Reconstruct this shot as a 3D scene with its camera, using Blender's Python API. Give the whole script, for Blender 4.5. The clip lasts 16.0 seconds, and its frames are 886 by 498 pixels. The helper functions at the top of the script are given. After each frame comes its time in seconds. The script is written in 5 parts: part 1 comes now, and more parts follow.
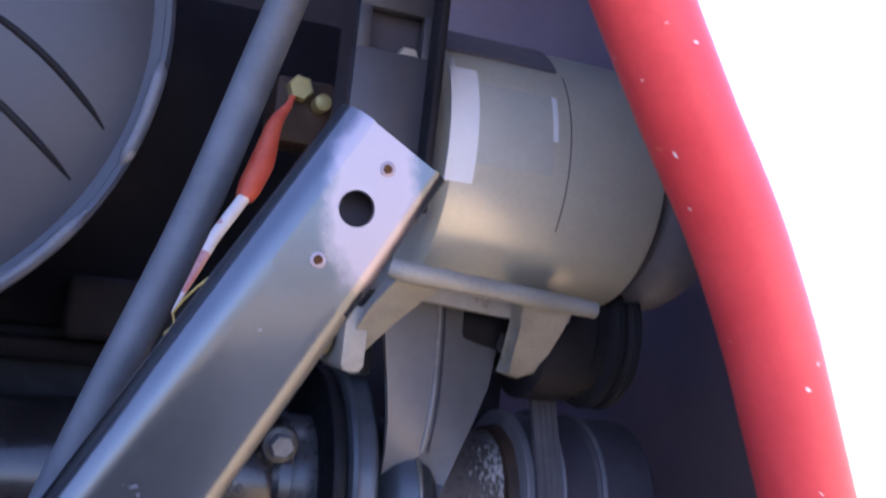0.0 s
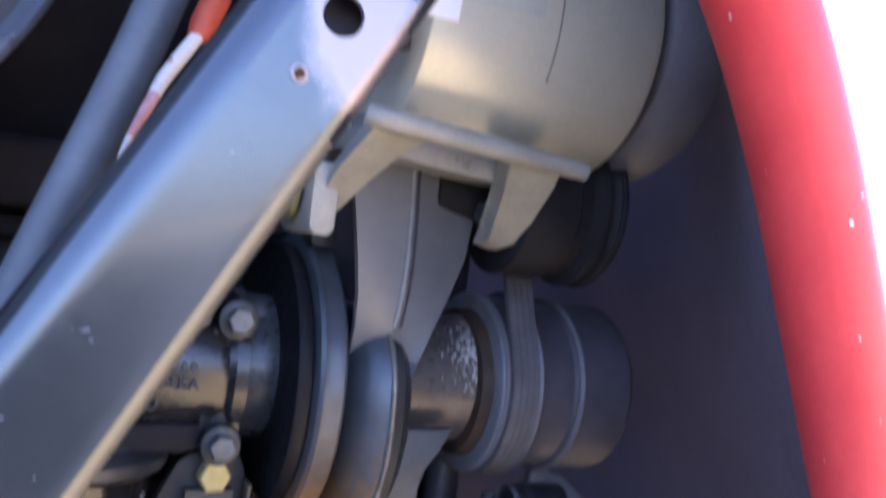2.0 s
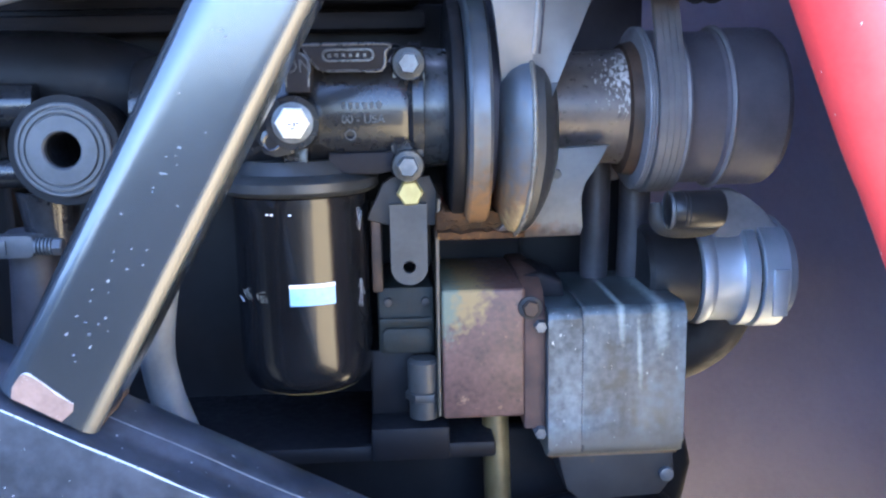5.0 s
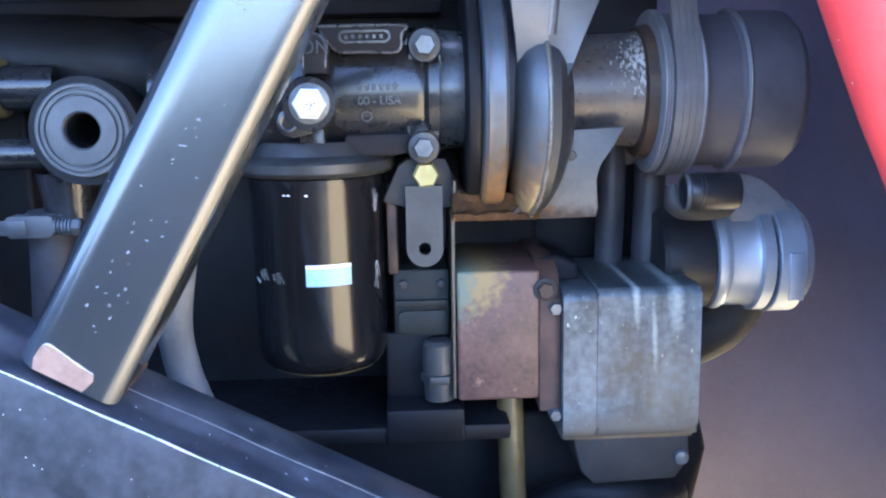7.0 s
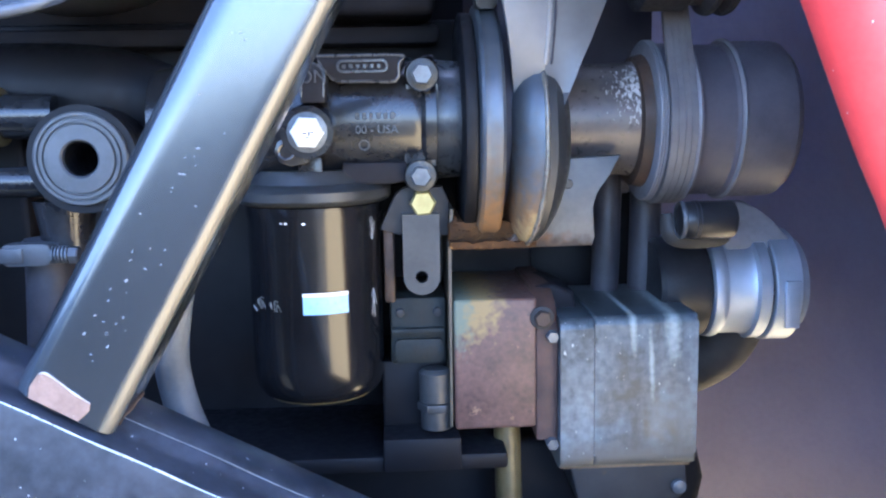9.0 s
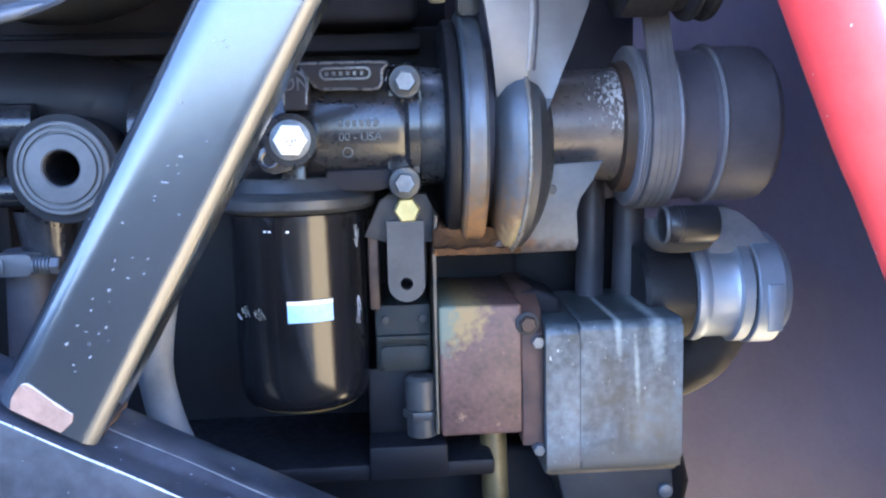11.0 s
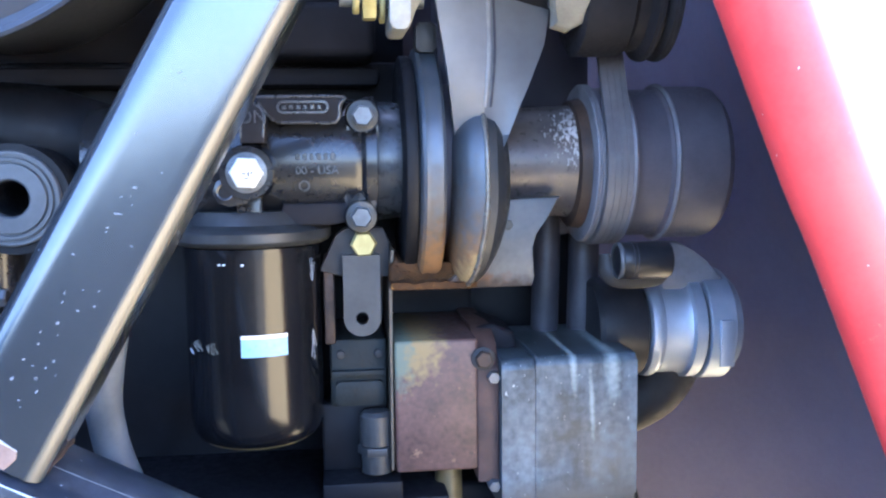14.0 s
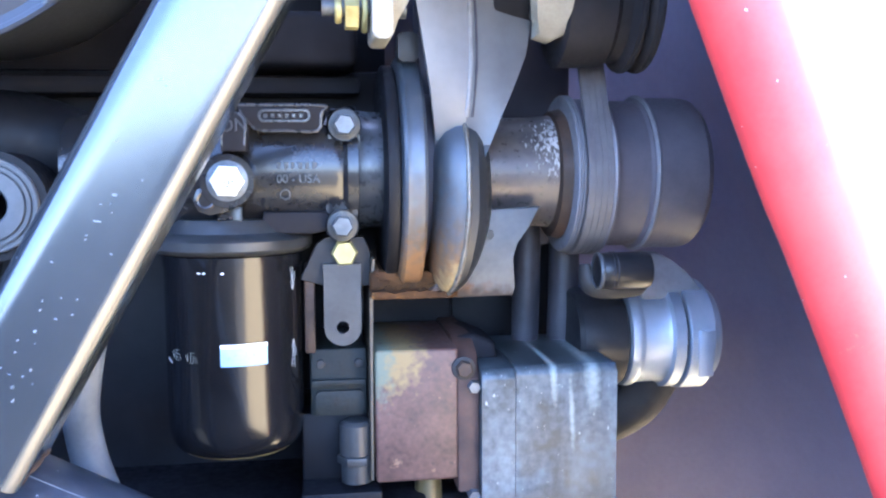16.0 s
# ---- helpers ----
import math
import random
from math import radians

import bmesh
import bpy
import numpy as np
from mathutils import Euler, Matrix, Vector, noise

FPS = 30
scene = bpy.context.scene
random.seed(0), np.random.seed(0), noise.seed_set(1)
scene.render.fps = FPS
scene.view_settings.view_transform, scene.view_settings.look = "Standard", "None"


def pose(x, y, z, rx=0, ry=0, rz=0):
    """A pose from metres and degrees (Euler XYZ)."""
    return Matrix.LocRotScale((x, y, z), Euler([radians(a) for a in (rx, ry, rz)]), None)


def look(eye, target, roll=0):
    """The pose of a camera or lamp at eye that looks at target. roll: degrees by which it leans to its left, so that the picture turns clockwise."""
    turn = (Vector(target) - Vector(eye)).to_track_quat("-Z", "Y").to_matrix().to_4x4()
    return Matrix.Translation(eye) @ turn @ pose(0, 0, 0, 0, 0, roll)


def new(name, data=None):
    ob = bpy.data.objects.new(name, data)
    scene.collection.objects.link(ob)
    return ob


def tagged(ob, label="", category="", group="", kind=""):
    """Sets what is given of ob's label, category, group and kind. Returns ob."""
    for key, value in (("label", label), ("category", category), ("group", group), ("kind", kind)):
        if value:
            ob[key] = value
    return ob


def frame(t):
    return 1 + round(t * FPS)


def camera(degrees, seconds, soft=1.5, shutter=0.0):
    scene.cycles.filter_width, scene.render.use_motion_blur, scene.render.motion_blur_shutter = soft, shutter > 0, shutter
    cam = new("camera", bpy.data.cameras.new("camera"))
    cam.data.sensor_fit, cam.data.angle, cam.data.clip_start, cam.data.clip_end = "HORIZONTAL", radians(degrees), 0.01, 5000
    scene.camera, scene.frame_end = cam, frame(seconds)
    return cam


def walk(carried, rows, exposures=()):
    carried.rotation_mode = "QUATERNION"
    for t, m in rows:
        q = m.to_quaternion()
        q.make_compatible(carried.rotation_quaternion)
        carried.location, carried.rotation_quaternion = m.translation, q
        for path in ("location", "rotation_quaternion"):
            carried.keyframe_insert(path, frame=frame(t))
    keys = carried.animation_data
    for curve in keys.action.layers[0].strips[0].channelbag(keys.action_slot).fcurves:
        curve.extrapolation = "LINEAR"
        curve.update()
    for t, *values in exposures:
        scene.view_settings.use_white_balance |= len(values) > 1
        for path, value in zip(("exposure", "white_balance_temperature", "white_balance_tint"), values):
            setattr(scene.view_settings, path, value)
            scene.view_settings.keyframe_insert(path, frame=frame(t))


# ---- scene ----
cam = camera(52.3, 16.0, soft=2.2, shutter=0.9)
PATH = [
    (0, (-0.0654, 0.0943, 1.2685), (0.6226, 1.9682, 1.3923), 6.37),
    (0.5, (-0.0947, 0.1411, 1.2660), (0.7296, 1.9531, 1.4581), 6.50),
    (1, (-0.1042, 0.1597, 1.2574), (0.7764, 1.9461, 1.4406), 6.56),
    (1.5, (-0.0873, 0.1589, 1.2438), (0.7870, 1.9545, 1.3495), 6.71),
    (2, (-0.0680, 0.1528, 1.2245), (0.7806, 1.9638, 1.2137), 6.52),
    (2.5, (-0.0394, 0.1299, 1.1997), (0.6524, 2.0025, 1.0786), 5.16),
    (3, (-0.0067, 0.0856, 1.1884), (0.4597, 2.0152, 0.9450), 2.17),
    (3.5, (0.0188, 0.0620, 1.1668), (0.3295, 2.0115, 0.8456), 0.90),
    (4, (0.0431, 0.0293, 1.1634), (0.2251, 1.9849, 0.7859), 0.10),
    (6.5, (0.0383, 0.0027, 1.1404), (0.1198, 1.9672, 0.7744), -1.35),
    (7, (0.0389, 0.003, 1.14), (0.1166, 1.9671, 0.7706), -1.16),
    (7.5, (0.038, 0.0031, 1.1401), (0.1144, 1.9687, 0.7787), -1.34),
    (8, (0.0377, 0.003, 1.1401), (0.1193, 1.971, 0.7932), -1.27),
    (8.5, (0.0375, 0.0029, 1.14), (0.1278, 1.9742, 0.8147), -1.21),
    (9, (0.0362, 0.0022, 1.1405), (0.1298, 1.9759, 0.8314), -1.08),
    (11.5, (0.036, 0.0023, 1.1395), (0.1824, 1.9767, 0.8562), -1.47),
    (12, (0.0359, 0.0024, 1.1394), (0.2057, 1.9774, 0.8735), -1.28),
    (12.5, (0.0358, 0.0029, 1.1389), (0.2292, 1.9778, 0.8891), -1.17),
    (13, (0.0355, 0.0029, 1.1391), (0.2443, 1.9771, 0.8964), -1.04),
    (13.5, (0.0352, 0.0025, 1.1391), (0.2536, 1.9771, 0.9082), -0.94),
    (14, (0.035, 0.0024, 1.139), (0.2651, 1.9772, 0.9217), -0.72),
    (14.5, (0.0352, 0.0028, 1.1384), (0.2817, 1.9764, 0.9277), -0.52),
    (15, (0.0345, 0.0025, 1.1387), (0.2909, 1.9752, 0.9319), -0.47),
    (15.5, (0.0343, 0.0025, 1.1386), (0.3004, 1.9746, 0.939), -0.39),
    (16, (0.034, 0.0021, 1.1389), (0.3089, 1.9733, 0.9424), -0.32),
]
# seconds, stops, kelvin, tint: the picture brightens as it settles on the dark engine
EXPOSURE = [(t, s, k, g) for t, s, k, g in ((0.0, 2.74, 5600, 37), (1.0, 2.74, 5600, 37), (1.5, 3.01, 5650, 34), (2.5, 3.33, 5450, 28), (3.0, 3.72, 5250, 25), (3.5, 4.06, 5250, 23), (4.0, 4.15, 5250, 19), (7.0, 4.21, 5350, 19), (9.0, 4.24, 5350, 19), (11.5, 4.31, 5350, 20), (12.5, 4.51, 5350, 20), (13.0, 4.64, 5350, 20), (13.5, 4.68, 5350, 20), (14.0, 4.23, 5300, 20), (15.5, 4.28, 5300, 21), (16.0, 4.66, 5300, 22))]
walk(cam, [(t, look(eye, target, roll)) for t, eye, target, roll in PATH], EXPOSURE)

# ---- world, sun ----
SUN_ELEVATION, SUN_AZIMUTH = radians(46), radians(10)   # azimuth from +y towards +x
world = bpy.data.worlds.new("sky")
scene.world = world
world.use_nodes = True
wn = world.node_tree.nodes
sky = wn.new("ShaderNodeTexSky")
sky.sky_type = "NISHITA"
sky.sun_disc = False
sky.sun_elevation = SUN_ELEVATION
sky.sun_rotation = SUN_AZIMUTH
sky.dust_density = 2.5
world.node_tree.links.new(sky.outputs[0], wn["Background"].inputs[0])
wn["Background"].inputs[1].default_value = 0.13

sun_data = bpy.data.lights.new("sun", "SUN")
sun_data.energy = 4.0
sun_data.angle = radians(0.55)
sun_data.color = (1.0, 0.94, 0.84)
sun = new("sun", sun_data)
sun_from = Vector((math.sin(SUN_AZIMUTH) * math.cos(SUN_ELEVATION), math.cos(SUN_AZIMUTH) * math.cos(SUN_ELEVATION), math.sin(SUN_ELEVATION)))
sun.matrix_world = look(sun_from * 20, (0, 0, 0))


# ---- materials ----
def material(name, c1, c2, rough=0.5, metal=0.0, grain=180.0, stain=22.0, bump=0.15, wear=None, rough_var=0.12, coat=0.0, stain_mix=0.72, specular=0.5, stretch=None, coat_rough=0.08):
    """Two-scale varied surface: c1 to c2 by stains and grain; wear = (colour, share 0..1, scale, roughness)."""
    m = bpy.data.materials.new(name)
    m.use_nodes = True
    nt = m.node_tree
    n, link = nt.nodes, nt.links.new
    bsdf = n["Principled BSDF"]
    coord = n.new("ShaderNodeTexCoord")
    big = n.new("ShaderNodeTexNoise")
    big.inputs["Scale"].default_value = stain
    big.inputs["Detail"].default_value = 5
    big.inputs["Roughness"].default_value = 0.6
    fine = n.new("ShaderNodeTexNoise")
    fine.inputs["Scale"].default_value = grain
    fine.inputs["Detail"].default_value = 4
    place = coord.outputs["Object"]
    if stretch:
        mapping = n.new("ShaderNodeMapping")
        mapping.inputs["Scale"].default_value = stretch
        link(place, mapping.inputs["Vector"])
        place = mapping.outputs[0]
    link(place, big.inputs["Vector"])
    link(coord.outputs["Object"], fine.inputs["Vector"])
    add = n.new("ShaderNodeMath")
    add.operation = "MULTIPLY_ADD"
    link(big.outputs["Fac"], add.inputs[0])
    add.inputs[1].default_value = stain_mix * 2
    shift = n.new("ShaderNodeMath")
    shift.operation = "MULTIPLY"
    link(fine.outputs["Fac"], shift.inputs[0])
    shift.inputs[1].default_value = (1 - stain_mix) * 2
    link(shift.outputs[0], add.inputs[2])
    ramp = n.new("ShaderNodeMapRange")
    ramp.inputs["From Min"].default_value = 0.75
    ramp.inputs["From Max"].default_value = 1.25
    link(add.outputs[0], ramp.inputs["Value"])
    mix = n.new("ShaderNodeMix")
    mix.data_type = "RGBA"
    mix.inputs[6].default_value = (*c1, 1)
    mix.inputs[7].default_value = (*c2, 1)
    link(ramp.outputs[0], mix.inputs[0])
    colour = mix.outputs[2]
    rr = n.new("ShaderNodeMapRange")
    rr.inputs["To Min"].default_value = max(0.03, rough - rough_var)
    rr.inputs["To Max"].default_value = min(1.0, rough + rough_var)
    link(fine.outputs["Fac"], rr.inputs["Value"])
    rr.inputs["From Min"].default_value = 0.3
    rr.inputs["From Max"].default_value = 0.7
    rough_out = rr.outputs[0]
    if wear:
        wc, share, scale, wr = wear
        spots = n.new("ShaderNodeTexNoise")
        spots.inputs["Scale"].default_value = scale
        spots.inputs["Detail"].default_value = 6
        spots.inputs["Roughness"].default_value = 0.7
        link(place, spots.inputs["Vector"])
        cut = n.new("ShaderNodeMapRange")
        edge = 0.72 - 0.44 * share
        cut.inputs["From Min"].default_value = edge
        cut.inputs["From Max"].default_value = edge + 0.05
        link(spots.outputs["Fac"], cut.inputs["Value"])
        wmix = n.new("ShaderNodeMix")
        wmix.data_type = "RGBA"
        link(cut.outputs[0], wmix.inputs[0])
        link(colour, wmix.inputs[6])
        wmix.inputs[7].default_value = (*wc, 1)
        colour = wmix.outputs[2]
        rmix = n.new("ShaderNodeMix")
        link(cut.outputs[0], rmix.inputs[0])
        link(rough_out, rmix.inputs[2])
        rmix.inputs[3].default_value = wr
        rough_out = rmix.outputs[0]
    link(colour, bsdf.inputs["Base Color"])
    link(rough_out, bsdf.inputs["Roughness"])
    bsdf.inputs["Metallic"].default_value = metal
    bsdf.inputs["Specular IOR Level"].default_value = specular
    bsdf.inputs["Coat Weight"].default_value = coat
    bsdf.inputs["Coat Roughness"].default_value = coat_rough
    if bump:
        b = n.new("ShaderNodeBump")
        b.inputs["Strength"].default_value = bump
        b.inputs["Distance"].default_value = 0.001
        link(fine.outputs["Fac"], b.inputs["Height"])
        link(b.outputs[0], bsdf.inputs["Normal"])
    return m


def chipped(m, colour, scale, size, share, rough=0.7, stretch=(1.0, 1.0, 1.0)):
    """Small scattered chips and spatter of another colour over a material."""
    nt = m.node_tree
    n, link = nt.nodes, nt.links.new
    bsdf = n["Principled BSDF"]
    coord = n.new("ShaderNodeTexCoord")
    cells = n.new("ShaderNodeTexVoronoi")
    cells.inputs["Scale"].default_value = scale
    warp = n.new("ShaderNodeTexNoise")
    warp.inputs["Scale"].default_value = scale * 2.5
    link(coord.outputs["Object"], warp.inputs["Vector"])
    wm = n.new("ShaderNodeMix")
    wm.data_type = "VECTOR"
    wm.inputs[0].default_value = 0.5 / scale
    link(coord.outputs["Object"], wm.inputs[4])
    link(warp.outputs["Color"], wm.inputs[5])
    squeeze = n.new("ShaderNodeMapping")
    squeeze.inputs["Scale"].default_value = stretch
    link(wm.outputs[1], squeeze.inputs["Vector"])
    link(squeeze.outputs[0], cells.inputs["Vector"])
    near = n.new("ShaderNodeMapRange")
    near.inputs["From Min"].default_value = size
    near.inputs["From Max"].default_value = size * 0.7
    link(cells.outputs["Distance"], near.inputs["Value"])
    pick = n.new("ShaderNodeSeparateColor")
    link(cells.outputs["Color"], pick.inputs[0])
    less = n.new("ShaderNodeMath")
    less.operation = "LESS_THAN"
    link(pick.outputs[0], less.inputs[0])
    less.inputs[1].default_value = share
    both = n.new("ShaderNodeMath")
    both.operation = "MULTIPLY"
    link(near.outputs[0], both.inputs[0])
    link(less.outputs[0], both.inputs[1])
    for socket, value in (("Base Color", (*colour, 1)), ("Roughness", rough)):
        old = bsdf.inputs[socket].links[0].from_socket
        mx = n.new("ShaderNodeMix")
        link(both.outputs[0], mx.inputs[0])
        if socket == "Base Color":
            mx.data_type = "RGBA"
            link(old, mx.inputs[6])
            mx.inputs[7].default_value = value
            link(mx.outputs[2], bsdf.inputs[socket])
        else:
            link(old, mx.inputs[2])
            mx.inputs[3].default_value = value
            link(mx.outputs[0], bsdf.inputs[socket])
    return m


def zoned(m, colour, centre, reach, ragged, rough=0.6, scale=70, soft=0.12, turn=0.0, metal=None):
    """A zone with a ragged edge round a place: wear, stain or tone laid over the paint."""
    nt = m.node_tree
    n, link = nt.nodes, nt.links.new
    bsdf = n["Principled BSDF"]
    coord = n.new("ShaderNodeTexCoord")
    shift = n.new("ShaderNodeMapping")
    shift.vector_type = "TEXTURE"
    shift.inputs["Location"].default_value = centre
    shift.inputs["Scale"].default_value = reach
    shift.inputs["Rotation"].default_value = (0, radians(turn), 0)
    link(coord.outputs["Object"], shift.inputs["Vector"])
    far = n.new("ShaderNodeVectorMath")
    far.operation = "LENGTH"
    link(shift.outputs[0], far.inputs[0])
    rag = n.new("ShaderNodeTexNoise")
    rag.inputs["Scale"].default_value = scale
    rag.inputs["Detail"].default_value = 6
    link(coord.outputs["Object"], rag.inputs["Vector"])
    total = n.new("ShaderNodeMath")
    total.operation = "MULTIPLY_ADD"
    link(rag.outputs["Fac"], total.inputs[0])
    total.inputs[1].default_value = ragged
    link(far.outputs["Value"], total.inputs[2])
    mask = n.new("ShaderNodeMapRange")
    mask.inputs["From Min"].default_value = 1 + soft + ragged / 2
    mask.inputs["From Max"].default_value = 1 - soft + ragged / 2
    link(total.outputs[0], mask.inputs["Value"])
    if metal is not None:
        shine = n.new("ShaderNodeMix")
        link(mask.outputs[0], shine.inputs[0])
        shine.inputs[2].default_value = bsdf.inputs["Metallic"].default_value
        shine.inputs[3].default_value = metal
        if bsdf.inputs["Metallic"].links:
            link(bsdf.inputs["Metallic"].links[0].from_socket, shine.inputs[2])
        link(shine.outputs[0], bsdf.inputs["Metallic"])
    for socket, value in (("Base Color", (*colour, 1)), ("Roughness", rough)):
        old = bsdf.inputs[socket].links[0].from_socket
        mx = n.new("ShaderNodeMix")
        link(mask.outputs[0], mx.inputs[0])
        if socket == "Base Color":
            mx.data_type = "RGBA"
            link(old, mx.inputs[6])
            mx.inputs[7].default_value = value
            link(mx.outputs[2], bsdf.inputs[socket])
        else:
            link(old, mx.inputs[2])
            mx.inputs[3].default_value = value
            link(mx.outputs[0], bsdf.inputs[socket])
    return m


BLACK_CAST = material("black_cast_iron", (0.008, 0.008, 0.009), (0.022, 0.022, 0.024), 0.24, 0, 200, 20, 0.025, None, 0.03, coat=0.2, coat_rough=0.14, specular=0.42)
BLACK_GLOSS = material("black_gloss_enamel", (0.005, 0.005, 0.006), (0.010, 0.010, 0.011), 0.2, 0, 500, 25, 0.0, ((0.022, 0.021, 0.020), 0.10, 60, 0.35), 0.03, coat=0.2, coat_rough=0.08, specular=0.4)
BLOCK_DARK = material("engine_block_paint", (0.009, 0.0085, 0.010), (0.019, 0.018, 0.021), 0.7, 0, 160, 14, 0.08, None, specular=0.15)
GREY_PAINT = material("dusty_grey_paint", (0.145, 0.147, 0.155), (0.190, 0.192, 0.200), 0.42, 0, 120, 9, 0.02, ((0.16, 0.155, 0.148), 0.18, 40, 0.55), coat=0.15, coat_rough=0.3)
OILY_GREY = material("oily_grey_green_casting", (0.009, 0.0105, 0.0098), (0.022, 0.0255, 0.0235), 0.6, 0, 300, 26, 0.5, ((0.020, 0.017, 0.013), 0.36, 70, 0.6), specular=0.25)
STRUT_DARK = material("dark_strut_paint", (0.028, 0.028, 0.034), (0.05, 0.05, 0.058), 0.5, 0, 300, 16, 0.1)
BLUE_STEEL = material("blue_grey_steel", (0.060, 0.072, 0.088), (0.100, 0.113, 0.130), 0.40, 0.4, 90, 22, 0.0, None, 0.02, stain_mix=0.8)
BLUE_STEEL = zoned(BLUE_STEEL, (0.10, 0.066, 0.036), (0.125, 0.690, 1.030), (0.06, 0.14, 0.066), 1.6, 0.7, 110, 0.5, metal=0.1)
BLUE_STEEL = zoned(BLUE_STEEL, (0.19, 0.098, 0.036), (0.120, 0.680, 1.034), (0.06, 0.14, 0.036), 1.8, 0.85, 150, 0.35, metal=0.0)
BLUE_STEEL = zoned(BLUE_STEEL, (0.45, 0.30, 0.12), (0.143, 0.650, 1.040), (0.020, 0.06, 0.018), 1.6, 0.8, 120, 0.4, metal=0.0)
BRACE_PAINT = material("brace_dark_paint", (0.064, 0.075, 0.087), (0.086, 0.098, 0.111), 0.2, 0.75, 250, 6, 0.0, None, 0.015, coat=0.5, coat_rough=0.12)
# tan stripe: bare edge plus the sunlit ground's reflection put into the colour
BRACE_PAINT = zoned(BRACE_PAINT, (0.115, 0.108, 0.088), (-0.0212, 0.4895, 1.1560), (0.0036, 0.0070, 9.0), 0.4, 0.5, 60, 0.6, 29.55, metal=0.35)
BRACE_PAINT = chipped(BRACE_PAINT, (0.16, 0.18, 0.21), 210, 0.13, 0.035, 0.4, (0.6, 1.0, 1.1))
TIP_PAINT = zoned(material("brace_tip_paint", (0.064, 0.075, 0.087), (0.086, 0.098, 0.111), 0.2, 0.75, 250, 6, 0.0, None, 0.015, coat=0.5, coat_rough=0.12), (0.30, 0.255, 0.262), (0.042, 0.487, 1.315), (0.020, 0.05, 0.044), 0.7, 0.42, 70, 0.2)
RAIL_PAINT = chipped(chipped(material("rail_dark_paint", (0.009, 0.012, 0.018), (0.031, 0.036, 0.049), 0.36, 0.0, 160, 42, 0.06, None, 0.05, coat=0.15, coat_rough=0.2), (0.24, 0.26, 0.29), 90, 0.12, 0.09, 0.4), (0.36, 0.38, 0.40), 230, 0.14, 0.16, 0.4)
RED_PAINT = chipped(chipped(material("red_gloss_paint", (0.60, 0.045, 0.048), (0.72, 0.070, 0.066), 0.5, 0.0, 300, 14, 0.02, ((0.70, 0.13, 0.085), 0.16, 30, 0.6), 0.07, coat=0.12, coat_rough=0.35, specular=0.3), (0.85, 0.80, 0.78), 60, 0.10, 0.2), (0.78, 0.66, 0.62), 130, 0.11, 0.10)
RUST = material("rusty_iron", (0.030, 0.0130, 0.0045), (0.090, 0.039, 0.011), 0.8, 0.0, 260, 60, 0.5, ((0.19, 0.095, 0.026), 0.22, 90, 0.9), specular=0.2)
BROWN_RUST = material("dark_brown_rust", (0.024, 0.015, 0.010), (0.066, 0.038, 0.024), 0.65, 0.1, 300, 40, 0.4)
RUST_BLOCK = material("flaked_red_primer", (0.055, 0.029, 0.023), (0.135, 0.071, 0.053), 0.5, 0.0, 220, 30, 0.2, ((0.25, 0.15, 0.085), 0.26, 44, 0.7), stain_mix=0.6)
RUST_BLOCK = zoned(RUST_BLOCK, (0.24, 0.165, 0.065), (0.086, 0.70, 0.990), (0.026, 0.2, 0.032), 2.0, 0.7, 150, 0.3)
RUST_BLOCK = zoned(RUST_BLOCK, (0.13, 0.145, 0.10), (0.076, 0.70, 0.987), (0.014, 0.2, 0.036), 2.0, 0.7, 170, 0.3)
RUST_BLOCK = chipped(RUST_BLOCK, (0.07, 0.042, 0.034), 130, 0.26, 0.14, 0.6)
PUMP_GREY = material("weathered_cast_aluminium", (0.026, 0.034, 0.040), (0.150, 0.178, 0.196), 0.42, 0.1, 160, 30, 0.16, ((0.26, 0.285, 0.285), 0.13, 60, 0.6), stretch=(1.0, 1.0, 0.3), stain_mix=0.62)
# top edge darkened: grime and the dim bay's reflection put into the colour
PUMP_GREY = zoned(PUMP_GREY, (0.040, 0.046, 0.046), (0.215, 0.745, 0.982), (0.08, 0.06, 0.016), 0.6, 0.4, 60, 0.5)
for streak_x, streak_z, wide in ((0.2185, 0.972, 0.0022), (0.251, 0.966, 0.0045), (0.234, 0.935, 0.0016)):
    PUMP_GREY = zoned(PUMP_GREY, (0.30, 0.33, 0.31), (streak_x, 0.71, streak_z), (wide, 0.09, 0.022), 1.8, 0.65, 240, 0.7, -3)
PUMP_GREY = zoned(PUMP_GREY, (0.115, 0.105, 0.085), (0.215, 0.70, 0.850), (0.09, 0.06, 0.017), 0.5, 0.55, 90, 0.5)
PUMP_GREY = chipped(chipped(PUMP_GREY, (0.40, 0.43, 0.43), 170, 0.14, 0.10, 0.6, (1.0, 1.0, 0.4)), (0.34, 0.365, 0.37), 340, 0.15, 0.14, 0.6, (1.0, 1.0, 0.5))
ALLOY = material("bright_alloy", (0.37, 0.42, 0.49), (0.47, 0.515, 0.585), 0.46, 0.7, 60, 20, 0.0, None, 0.0)
STEEL = material("zinc_steel", (0.40, 0.41, 0.43), (0.55, 0.56, 0.58), 0.35, 0.8, 400, 60, 0.1, ((0.14, 0.11, 0.09), 0.15, 120, 0.7))
WHITE_BOLT = material("white_capped_steel", (0.78, 0.79, 0.80), (0.88, 0.88, 0.88), 0.35, 0.1, 500, 90, 0.1, ((0.35, 0.35, 0.36), 0.20, 260, 0.5))
DULL_STEEL = material("dull_grey_bolt", (0.085, 0.092, 0.10), (0.155, 0.165, 0.178), 0.42, 0.5, 400, 80, 0.1)
